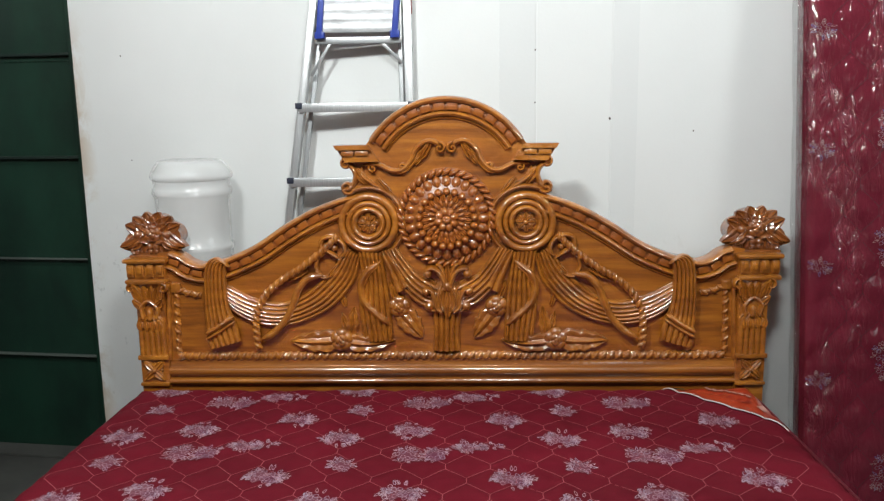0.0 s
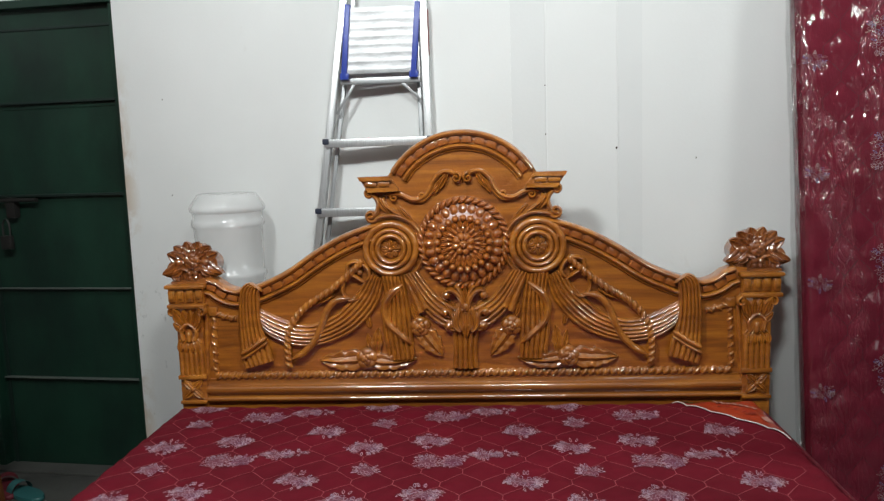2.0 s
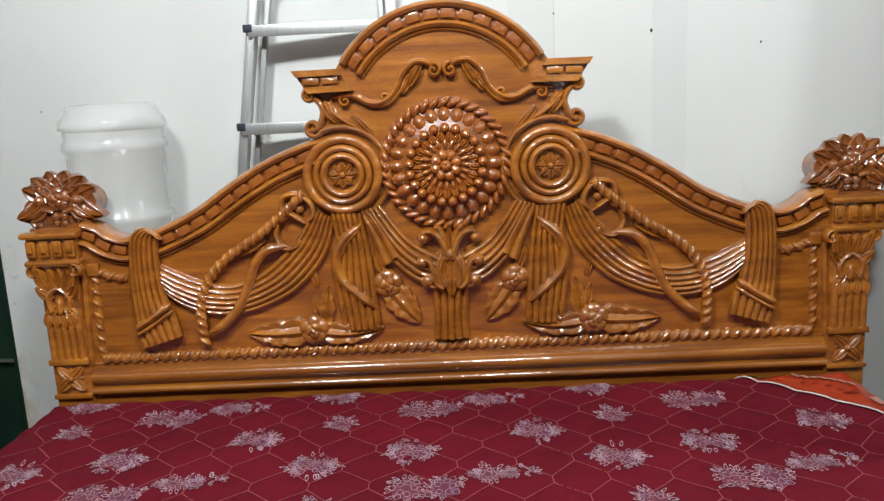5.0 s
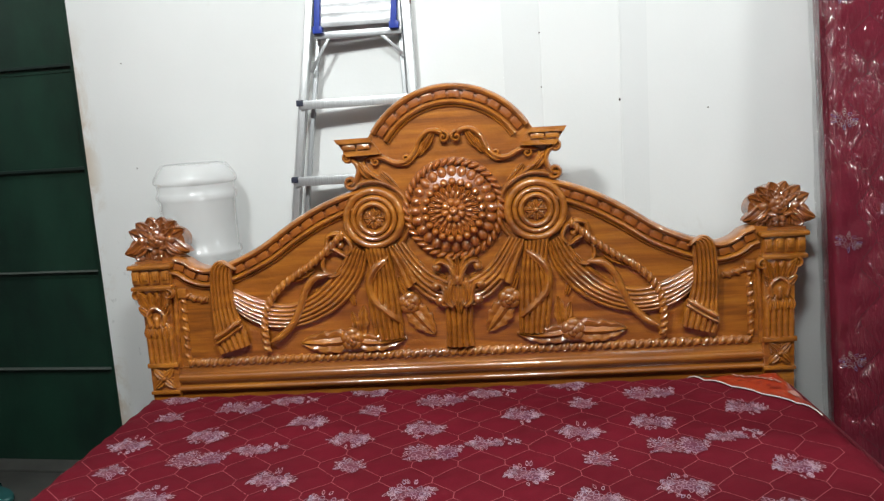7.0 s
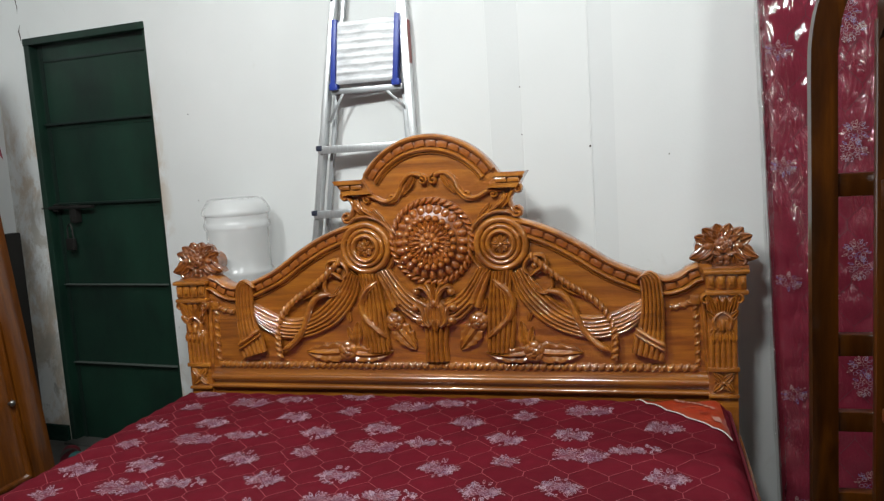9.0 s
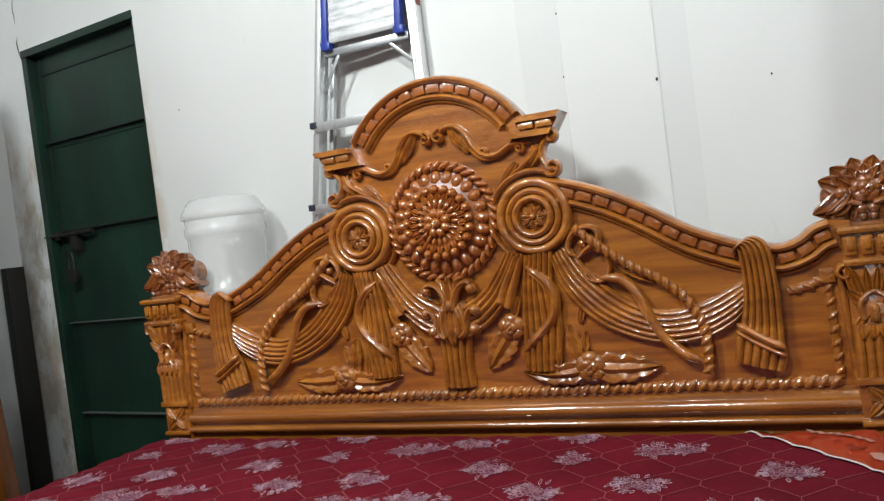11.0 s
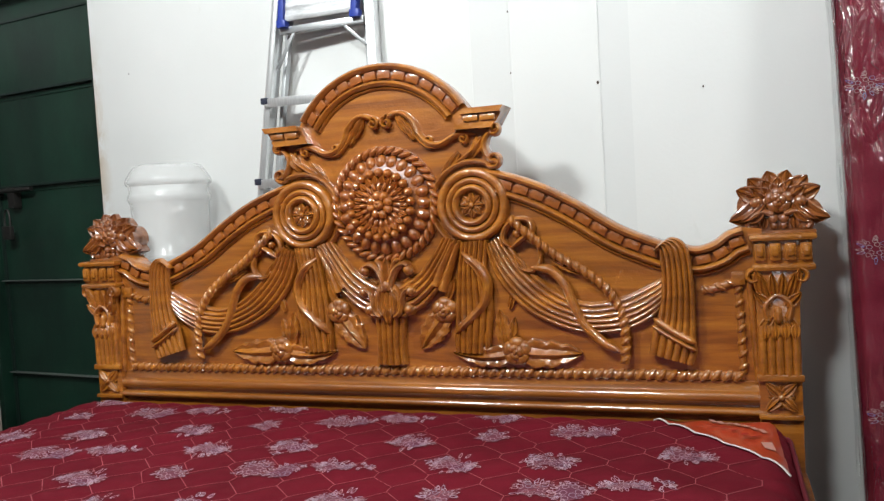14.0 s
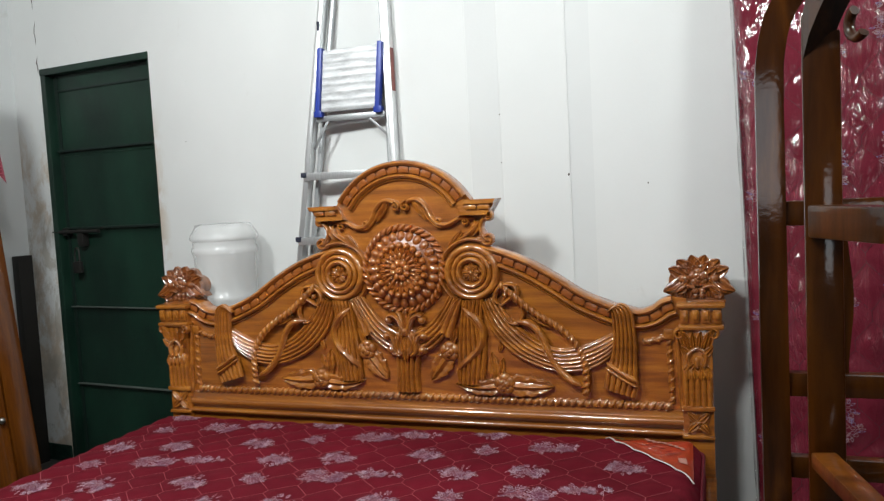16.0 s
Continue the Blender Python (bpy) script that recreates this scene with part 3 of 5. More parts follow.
# ---------------------------------------------------------------- the carved bed
bed = thing("bed", "large varnished teak bed with a carved headboard", "bed")


def both(name, shape, mat, parent, label=""):
    """A carving on one half of the board and its mirror image on the other."""
    if not name.startswith(("post", "crown")):
        shape = shape.deepened()
    part(name, shape, mat, parent, label)
    other = shape.mirrored()
    if name.startswith(("post_", "crown")):
        other.turned(Matrix.Translation((0.022 if name.startswith("crown") else 0.010, 0.006, 0)))        # right crown and entablature are shifted to fit the camera's view
    part(name, other, mat, parent, label)


# outlines of the left half, as points of x and z
S_CURVE = spline([(-0.7055, 0.8832), (-0.6127, 0.9225), (-0.5195, 0.9831), (-0.4278, 1.0341), (-0.3376, 1.0688), (-0.2768, 1.0841)])
DIP = spline([(-0.8857, 0.9065), (-0.8537, 0.8953), (-0.8260, 0.8750), (-0.7885, 0.8637), (-0.7571, 0.8708), (-0.7055, 0.8832)], 5)
AZ = 1.0970
AR = 1.3806 - AZ
ARCH = [np.array((-AR * math.cos(a), AZ + AR * math.sin(a))) for a in np.linspace(0.585, math.pi / 2, 22)]
NECK = [np.array(q) for q in ((-0.3154, 1.0933), (-0.2972, 1.1107), (-0.2820, 1.1421), (-0.2881, 1.1702), (-0.3122, 1.1844), (-0.3454, 1.2368), (-0.2474, 1.2373))]

half = [np.array((-0.93, 0.42)), np.array((-0.93, 0.90))] + DIP + S_CURVE[1:-2] + NECK + ARCH
outline = [tuple(p) for p in half] + [(-p[0], p[1]) for p in half[::-1][1:]]
slab = Shape()
plate(slab, outline, 0.0, 0.05)
headboard = part("headboard", slab, TEAK, bed, "golden-brown varnished teak headboard panel", True)

# top mouldings: outer rail, row of eggs, inner rail
for name, line in (("curved_moulding", np.array(spline([(-0.7537, 0.8671), (-0.7056, 0.8814), (-0.6127, 0.9225), (-0.5195, 0.9831), (-0.4278, 1.0341), (-0.3376, 1.0688), (-0.2768, 1.0841)]))), ("arch_moulding", np.array(ARCH)), ("end_moulding", np.array(DIP[:-4]))):
    s = Shape()
    ridge_line(s, offset(line, -0.008), 0.022, 0.026, 0.004)
    c = Shape()
    ridge_line(c, offset(line, -0.030), 0.030, 0.005, 0.0, 5)
    ridge_line(s, offset(line, -0.052), 0.018, 0.022, 0.003)
    ridge_line(s, offset(line, -0.064), 0.009, 0.010, 0.002, 5)
    if name == "arch_moulding":
        full = s.mirrored()
        s.add(full.v, full.f)
        part(name, s.deepened(), TEAK_CARVED, headboard)
    else:
        both(name, s, TEAK_CARVED, headboard)
    both("channel", c, TEAK_GROUND, headboard, "reddish stained channel between the mouldings")
    pts, tg, step = even(offset(line, -0.0295), 0.045)
    for p, t in zip(pts, tg):
        e = Shape()
        a = math.atan2(t[1], t[0])
        e.box(-step * 0.40, step * 0.40, -0.0140, 0.0, -0.0110, 0.0110, 0.0035)
        e.v = [(x, y * (0.72 + 0.28 * (x / step + 0.5)) if y < -0.005 else y, z) for x, y, z in e.v]
        e.turned(Matrix.Translation((p[0], 0, p[1])) @ Matrix.Rotation(-a, 4, "Y"))
        both("egg", e, TEAK_RED, headboard)

# cornice ends beside the arch
s = Shape()
q0, q1, q2, q3 = (-0.3454, 1.2368), (-0.2404, 1.2372), (-0.2069, 1.1866), (-0.3122, 1.1844)
for f0, f1, out in ((0.0, 0.28, 0.036), (0.28, 0.72, 0.020), (0.72, 1.0, 0.030)):
    def at(f, u):
        a = np.array(q0) * (1 - f) + np.array(q3) * f
        b = np.array(q1) * (1 - f) + np.array(q2) * f
        return a * (1 - u) + b * u
    k = len(s.v)
    c = [at(f0, 0), at(f0, 1), at(f1, 1), at(f1, 0)]
    s.grid([[(x, y, z) for x, z in c] for y in (0.05, -out * 0.7, -out)], True)
    s.add([(x, -out, z) for x, z in c], [(0, 1, 2, 3)])
for k in range(2):
    m0 = at(0.5, 0.25 + 0.42 * k)
    s.box(m0[0] - 0.02, m0[0] + 0.02, -0.033, -0.019, m0[1] - 0.008, m0[1] + 0.008, 0.005)
both("cornice", s, TEAK_CARVED, headboard)

# scrolled brackets under the cornice
s = Shape()
ridge(s, [(-0.3229, 1.1810), (-0.2951, 1.1702), (-0.2820, 1.1421), (-0.2936, 1.1107), (-0.3189, 1.0968)], 0.020, 0.024, 0.006)
scroll(s, *(-0.3107, 1.1791), 0.020, 1.2, 0.013, 0.020, radians(20), 1)
scroll(s, *(-0.3079, 1.1055), 0.022, 1.2, 0.014, 0.022, radians(-30), -1)
ridge(s, [(-0.2635, 1.1699), (-0.2609, 1.1419), (-0.2299, 1.1170), (-0.1884, 1.0919)], 0.014, 0.018, 0.0, taper=0.2)
leaf(s, (-0.2813, 1.1631), (-0.2443, 1.1101), 0.030, 0.020, 0.0)
leaf(s, (-0.2155, 1.1309), (-0.1607, 1.0705), 0.022, 0.016, 0.0)
both("bracket", s, TEAK_CARVED, headboard)

# scrolled garland across the tympanum
s = Shape()
ridge(s, [(-0.2634, 1.1734), (-0.2142, 1.1763), (-0.1691, 1.1566), (-0.1340, 1.1614), (-0.1089, 1.1872), (-0.0943, 1.2199), (-0.0660, 1.2437), (-0.0348, 1.2433), (-0.0159, 1.2258)], 0.017, 0.020, 0.0, taper=0.1)
ridge(s, [(-0.1764, 1.1479), (-0.1307, 1.1509), (-0.0985, 1.1819), (-0.0840, 1.2094), (-0.0594, 1.2264)], 0.009, 0.014, 0.0, taper=0.2)
scroll(s, *(-0.0194, 1.2242), 0.017, 1.2, 0.011, 0.021, radians(90), -1)
scroll(s, *(-0.1373, 1.1684), 0.016, 1.1, 0.010, 0.017, radians(200), 1)
scroll(s, *(-0.2286, 1.1642), 0.014, 1.1, 0.009, 0.016, radians(120), 1)
leaf(s, (-0.0791, 1.1920), (-0.0451, 1.2469), 0.024, 0.022, 0.0)
leaf(s, (-0.0969, 1.1749), (-0.0736, 1.2093), 0.020, 0.018, 0.0)
both("garland_scroll", s, TEAK_CARVED, headboard)

# round bosses with turned rings and a small wheel flower
RX, RZ = (-0.2460, 0.9932)
s = Shape()
prof = []
for r0, r1, hgt, base_y in ((0.097, 0.072, 0.022, -0.004), (0.072, 0.054, 0.018, -0.008), (0.054, 0.036, 0.018, -0.012)):
    for k in range(7):
        a = math.pi * k / 6
        prof.append((r0 + (r1 - r0) * (1 - math.cos(a)) / 2, base_y - hgt * math.sin(a) ** 0.8))
prof = [(0.099, 0.004)] + prof + [(0.034, -0.010), (0.001, -0.012)]
lathe(s, RX, RZ, prof)
petals(s, RX, RZ, 0.006, 0.033, 8, 0.020, 0.012, -0.012)
bead(s, RX, RZ, 0.008, -0.020, 1.0)
ring = [(RX + 0.112 * math.cos(a), RZ + 0.112 * math.sin(a)) for a in np.linspace(radians(-75), radians(125), 36)]
ridge_line(s, ring, 0.016, 0.018, 0.0, 7, 0.06)
both("boss", s, TEAK_CARVED, headboard)

# the great medallion: a domed disc with rope, petals, beads and a flower as pieces on it
MX, MZ = 0.0, 1.0069
s = Shape()
lathe(s, MX, MZ, [(0.158, 0.004), (0.157, -0.006), (0.130, -0.008), (0.122, -0.014), (0.100, -0.026), (0.070, -0.034), (0.048, -0.036), (0.001, -0.040)], 56)
medallion = part("medallion", s, TEAK_GROUND, bed, "reddish-brown carved flower medallion with rings of petals and beads")


def ring_pieces(name, n, turn, maker):
    """n alike pieces round the medallion's axis, on one mesh."""
    s = Shape()
    maker(s)
    first = None
    for k in range(n):
        a = turn + 2 * math.pi * k / n
        m = Matrix.Translation((MX, 0, MZ)) @ Matrix.Rotation(-a, 4, "Y")
        if first is None:
            first = placed(part(name, s, TEAK_RED, medallion), m)
        else:
            share(name, first, medallion, m)


ring_pieces("rope_lobe", 40, 0.0, lambda s: bead(s, 0.144, 0, 0.0145, -0.006, 1.25, (1.35, 0.58), radians(128), 10, 5))
ring_pieces("petal", 24, 0.0, lambda s: bead(s, 0.113, 0, 0.0168, -0.012, 1.05, (1.28, 0.93), 0.0, 12, 5))
ring_pieces("bead", 21, 0.07, lambda s: bead(s, 0.086, 0, 0.0120, -0.034, 1.6, seg=10, rings=5))
ring_pieces("petal", 21, 0.22, lambda s: leaf(s, (0.056, 0), (0.080, 0), 0.018, 0.014, -0.034, 0, 0.002, 6))
ring_pieces("petal", 20, 0.0, lambda s: bead(s, 0.050, 0, 0.0110, -0.036, 0.9, (1.25, 0.55), 0.0, 10, 4))
ring_pieces("flower_petal", 8, 0.3, lambda s: bead(s, 0.025, 0, 0.0125, -0.042, 1.0, (1.1, 0.95), 0.0, 12, 5))
ring_pieces("bud_petal", 3, radians(90), lambda s: bead(s, 0.005, 0, 0.0105, -0.048, 1.5, (0.75, 1.15), 0.0, 10, 5))

# swags of cloth from the bosses out to the ties
folds("swag", [([(-0.3217, 0.9147), (-0.3674, 0.8460), (-0.4300, 0.7850), (-0.4800, 0.7530), (-0.5400, 0.7370), (-0.6150, 0.7500), (-0.6850, 0.7810), (-0.7400, 0.8120)],
       [(-0.2725, 0.8872), (-0.2990, 0.8030), (-0.3600, 0.7300), (-0.4300, 0.6880), (-0.5150, 0.6620), (-0.6050, 0.6650), (-0.6750, 0.6960), (-0.7340, 0.7580)], 6, 0.014, 0.0, 0.011)], bed)
folds("inner_swag", [([(-0.2112, 0.9030), (-0.1841, 0.8447), (-0.1461, 0.7822), (-0.0931, 0.7303), (-0.0465, 0.7152)], [(-0.1608, 0.9170), (-0.1263, 0.8661), (-0.0913, 0.8258), (-0.0559, 0.8036), (-0.0328, 0.7888)], 5, 0.015, 0.0, 0.012),
                     ([(-0.2079, 0.8921), (-0.1810, 0.8228), (-0.1608, 0.7676)], [(-0.1826, 0.9028), (-0.1447, 0.8408), (-0.1242, 0.7949)], 2, 0.018, -0.006, 0.004)], bed)

# cloth hanging below each boss, wound round by a ribbon
def winding(s):
    ridge(s, [(-0.2084, 0.8740), (-0.2525, 0.8379), (-0.2754, 0.7941), (-0.2662, 0.7424), (-0.2276, 0.7013), (-0.1815, 0.6601)], 0.026, 0.022, -0.012, taper=0.12)
    ridge(s, [(-0.2160, 0.8595), (-0.2474, 0.8269), (-0.2647, 0.7903)], 0.010, 0.012, -0.018, taper=0.2)
    for k in range(5):
        a = np.array((-0.2666, 0.6117)) * (1 - k / 4) + np.array((-0.1863, 0.6132)) * (k / 4)
        leaf(s, (a[0], a[1] + 0.055), (a[0], a[1] - 0.004), 0.014, 0.012, -0.010, n=5)


folds("hanging_cloth", [([(-0.2827, 0.9036), (-0.2745, 0.8234), (-0.2847, 0.7314), (-0.2703, 0.6098)], [(-0.2077, 0.8994), (-0.1954, 0.8229), (-0.1836, 0.7215), (-0.1790, 0.6132)], 6, 0.016, 0.0, 0.012)], bed, winding)

# tied bands at the ends of the swags
top = [(-0.7000, 0.8700), (-0.7350, 0.8890), (-0.7680, 0.8640), (-0.7780, 0.7800), (-0.7780, 0.7000), (-0.7760, 0.6350)]
low = [(-0.6900, 0.8580), (-0.7000, 0.8680), (-0.7050, 0.8420), (-0.7060, 0.7800), (-0.7000, 0.7250), (-0.6900, 0.6900)]


def cuff(s):
    ridge(s, [(-0.6850, 0.7000), (-0.7300, 0.6690), (-0.7800, 0.6400)], 0.017, 0.014, -0.030, taper=0.1)
    ridge(s, [(-0.6820, 0.6830), (-0.7290, 0.6510), (-0.7800, 0.6220)], 0.012, 0.012, -0.028, taper=0.1)


folds("tie", [(top, low, 6, 0.014, -0.016, 0.012),
              ([(-0.7760, 0.6400), (-0.7790, 0.6150), (-0.7700, 0.5870)], [(-0.6880, 0.6920), (-0.6790, 0.6550), (-0.6710, 0.6150)], 6, 0.013, -0.014, 0.006)], bed, cuff)

# rope, ribbon and curled tendril over each swag
s = Shape()
rope(s, spline([(-0.3418, 0.9546), (-0.3975, 0.9045), (-0.4627, 0.8540), (-0.5279, 0.8141), (-0.5774, 0.7701), (-0.6098, 0.7108), (-0.6169, 0.6489), (-0.6128, 0.5884)]), 0.0135, 0.022, -0.020)
both("rope", s, TEAK_CARVED, headboard)
s = Shape()
ridge(s, [(-0.3915, 0.8279), (-0.4406, 0.8209), (-0.4749, 0.7843), (-0.4954, 0.7325), (-0.5235, 0.6804), (-0.5641, 0.6393), (-0.6039, 0.6168)], 0.024, 0.016, -0.018, taper=0.12)
both("ribbon", s, TEAK_CARVED, headboard)
s = Shape()
ridge(s, [(-0.3375, 0.8750), (-0.3707, 0.9006), (-0.3970, 0.9153), (-0.3923, 0.9442), (-0.3598, 0.9511), (-0.3318, 0.9329), (-0.3222, 0.9003), (-0.3446, 0.8786)], 0.016, 0.020, -0.006, taper=0.1)
ridge(s, [(-0.4051, 0.8936), (-0.4176, 0.8518), (-0.3972, 0.8206), (-0.3645, 0.8277), (-0.3599, 0.8533)], 0.013, 0.018, -0.006, taper=0.15)
leaf(s, (-0.4449, 0.8466), (-0.5192, 0.8067), 0.024, 0.016, -0.004, 4)
leaf(s, (-0.3696, 0.9296), (-0.4202, 0.8756), 0.026, 0.018, -0.006)
leaf(s, (-0.3452, 0.8604), (-0.3870, 0.8058), 0.022, 0.016, -0.008)
bead(s, *(-0.3576, 0.9150), 0.012, -0.006)
both("tendril", s, TEAK_CARVED, headboard)

# centre: scrolled capital over a fluted column
column, ear_pieces = Shape(), []
bundle(column, [(-0.0467, 0.7078), (-0.0442, 0.6370), (-0.0487, 0.5788)], [(0.0434, 0.7074), (0.0355, 0.6367), (0.0385, 0.5785)], 5, 0.018, 0.0, 0.010)
s = Shape()
for k in range(5):
    x = -0.029 + 0.0145 * k
    ridge(s, [(x * 0.62, 0.708), (x * 1.05, 0.735), (x, 0.765), (x * 0.7, 0.795)], 0.0155, 0.014, -0.020, taper=0.12)
for sg in (1, -1):
    def ear(nm, build):
        c = Shape()
        build(c)
        ear_pieces.append((nm, c if sg > 0 else c.mirrored()))

    def curl(c, pts, w, h, y, eye, r):
        ridge(c, pts, w, h, y, taper=0.06)
        bead(c, *eye, r, y - 0.010, 1.25, seg=12)
    ear("volute", lambda c: curl(c, [(-0.006, 0.770), (-0.012, 0.808), (-0.028, 0.838), (-0.050, 0.849), (-0.067, 0.842)], 0.019, 0.026, -0.012, (-0.063, 0.833), 0.0145))
    ear("volute", lambda c: curl(c, [(-0.014, 0.706), (-0.036, 0.722), (-0.042, 0.752), (-0.052, 0.777), (-0.068, 0.785)], 0.018, 0.028, -0.014, (-0.067, 0.777), 0.0150))
    ear("drop", lambda c: bead(c, -0.057, 0.727, 0.0190, -0.010, 1.25, seg=12))
    ear("frond", lambda c: ridge(c, [(-0.010, 0.706), (-0.021, 0.730), (-0.023, 0.760), (-0.014, 0.790)], 0.015, 0.026, -0.014, taper=0.1))
    ear("frond", lambda c: ridge(c, [(-0.004, 0.780), (-0.010, 0.822), (-0.022, 0.852), (-0.036, 0.863)], 0.015, 0.022, -0.010, taper=0.15))
    ear("frond", lambda c: ridge(c, [(-0.030, 0.712), (-0.050, 0.714), (-0.060, 0.735)], 0.014, 0.022, -0.008, taper=0.1))
    ear("leaf", lambda c: leaf(c, (-0.038, 0.795), (-0.086, 0.812), 0.020, 0.016, 0.0))
leaf(s, (0.0, 0.748), (0.0, 0.868), 0.026, 0.026, -0.012)
leaf(s, (0.0, 0.735), (0.0, 0.686), 0.026, 0.020, -0.020)
bead(s, 0.0, 0.792, 0.011, -0.030, 1.0, (1, 1.5))
lotus = s.loose()
core = Shape().box(-0.040, 0.038, -0.004, 0.004, 0.584, 0.800, 0.002)
lathe(core, 0.0, 0.752, [(0.058, 0.002), (0.054, -0.010), (0.036, -0.018), (0.001, -0.022)], 24)
bead(core, 0.0, 0.752, 0.040, -0.010, 0.55, (1.0, 1.2), 0.0, 16, 6)
core.v = [(x * (1.0 if z < 0.69 or y > -0.001 else 0.80), y, z) for x, y, z in core.v]
capital = part("capital", core, TEAK_CARVED, bed, "fluted column with a scrolled capital")
for piece in column.loose():
    part("flute", piece.deepened(), TEAK_CARVED, capital)
for nm, piece in ear_pieces:
    part(nm, piece.deepened(), TEAK_CARVED, capital)
for piece in lotus:
    part("rib", piece.deepened(), TEAK_CARVED, capital)

# flower buds with a long leaf beside the column
s = Shape()
leaf(s, (-0.1583, 0.7195), (-0.0825, 0.6203), 0.074, 0.022, 0.0, 4, n=16)
rose(s, -0.1546, 0.7232, 0.036, -0.010)
leaf(s, (-0.1579, 0.7399), (-0.1851, 0.8045), 0.024, 0.016, -0.002)
both("flower_bud", s, TEAK_CARVED, headboard)

# leaf sprays along the foot of the panel
s = Shape()
leaf(s, (-0.3323, 0.6138), (-0.5085, 0.6107), 0.072, 0.024, 0.0, 4, n=18, bend=0.004)
leaf(s, (-0.3580, 0.6139), (-0.1718, 0.6113), 0.056, 0.024, 0.0, 4, n=18, bend=-0.012)
leaf(s, (-0.3137, 0.6232), (-0.3014, 0.7203), 0.042, 0.018, 0.0, 3)
leaf(s, (-0.3243, 0.6345), (-0.3401, 0.7019), 0.026, 0.014, 0.0, 3)
leaf(s, (-0.3285, 0.7223), (-0.3412, 0.7724), 0.020, 0.012, 0.0)
rose(s, -0.3432, 0.6157, 0.038, -0.012)
both("leaf_spray", s, TEAK_CARVED, headboard)

# rope frame round the panel
s = Shape()
zb = 0.5579
ROPE_END = abs((-0.8817, 0.5607)[0])
rope(s, [(-ROPE_END + 2 * ROPE_END * k / 62, zb) for k in range(63)], 0.0150, 0.0250, 0.0)
part("rope_moulding", s.deepened(), TEAK_CARVED, headboard)
s = Shape()
rope(s, spline([(-0.8752, 0.7757), (-0.8787, 0.6784), (-0.8812, 0.5664)]), 0.0115, 0.030, 0.0)
rope(s, spline([(-0.8752, 0.7830), (-0.8400, 0.7690), (-0.7960, 0.7600)]), 0.0130, 0.024, 0.0)
s.box(-0.892, -0.860, -0.012, 0.001, 0.772, 0.804, 0.006)
ridge(s, [(-0.9126, 0.5455), (-0.9050, 0.6973), (-0.8984, 0.8092)], 0.016, 0.012, 0.0)
both("side_moulding", s, TEAK_CARVED, headboard)

# plain rails along the foot
s = Shape()
prof = [(0.001, 0.548), (-0.003, 0.546), (-0.003, 0.524)]
for z_top, z_low, out in ((0.523, 0.496, 0.016), (0.486, 0.466, 0.018)):
    for k in range(9):
        a = math.pi * k / 8
        prof.append((-0.004 - out * math.sin(a) ** 0.7, z_top + (z_low - z_top) * (1 - math.cos(a)) / 2))
    prof.append((-0.003, z_low - 0.001))
    prof.append((-0.003, z_low - 0.008))
prof += [(-0.010, 0.36), (0.03, 0.36)]
s.grid([[(x, y, z) for y, z in prof] for x in np.linspace(-0.935, 0.935, 24)])
part("bottom_rail", s, TEAK_RAIL_DIMMED, headboard, "glossy moulded teak bottom rail, toned down for weaker light low down")

# posts
PX0, PX1 = -1.004, -0.912
post = Shape()
post.box(PX0, PX1, -0.020, 0.055, 0.0, 0.812, 0.004)
both("post", post, TEAK, bed)
PC = (PX0 + PX1) / 2
s = Shape()
zq = 0.5168
s.box(PX0 - 0.004, PX1 + 0.004, -0.030, -0.018, zq + 0.036, zq + 0.052, 0.004)
s.box(PX0 - 0.002, PX1 + 0.002, -0.030, -0.018, zq - 0.052, zq - 0.040, 0.004)
for k in range(4):
    a = math.pi / 4 + k * math.pi / 2
    leaf(s, (PC, zq), (PC + 0.046 * math.cos(a), zq + 0.046 * math.sin(a)), 0.026, 0.012, -0.020)
    a -= math.pi / 4
    leaf(s, (PC, zq), (PC + 0.028 * math.cos(a), zq + 0.028 * math.sin(a)), 0.016, 0.009, -0.020)
bead(s, PC, zq, 0.008, -0.028)
both("square_flower", s, TEAK_CARVED, headboard)
s = Shape()
z0, z1 = 0.5610, 0.6712
bundle(s, [(PX0 + 0.002, z1 + 0.01), (PX0 + 0.002, z0)], [(PX1 - 0.002, z1 + 0.01), (PX1 - 0.002, z0)], 5, 0.014, -0.016)
for k in range(4):
    x = PX0 + 0.012 + 0.0207 * k
    leaf(s, (x, z1 + 0.012), (x, z1 - 0.022), 0.022, 0.012, -0.024)
both("fluting", s, TEAK_CARVED, headboard)
PC -= 0.002
bell, bits = Shape(), []
z2 = 0.8040
ridge(bell, [(PC - 0.022, z1 + 0.02), (PC - 0.026, z1 + 0.055), (PC, z1 + 0.078), (PC + 0.026, z1 + 0.055), (PC + 0.022, z1 + 0.02)], 0.016, 0.018, -0.018)
ridge(bell, [(PC, z1 + 0.006), (PC, z1 + 0.055)], 0.020, 0.018, -0.018, taper=0.2)
for sg in (1, -1):
    bits.append(Shape())
    leaf(bits[-1], (PC + sg * 0.012, z1 + 0.03), (PC + sg * 0.044, z1 - 0.008), 0.026, 0.016, -0.018)
    bits.append(Shape())
    leaf(bits[-1], (PC + sg * 0.018, z1 + 0.050), (PC + sg * 0.048, z1 + 0.085), 0.026, 0.016, -0.020, 0, 0.012)
    bits.append(Shape())
    scroll(bits[-1], PC + sg * 0.049, z2 - 0.012, 0.017, 1.1, 0.012, 0.020, radians(90), -sg, -0.020)
    bits.append(Shape())
    leaf(bits[-1], (PC + sg * 0.03, z1 + 0.075), (PC + sg * 0.046, z2 + 0.004), 0.026, 0.016, -0.022, 0, 0.014)
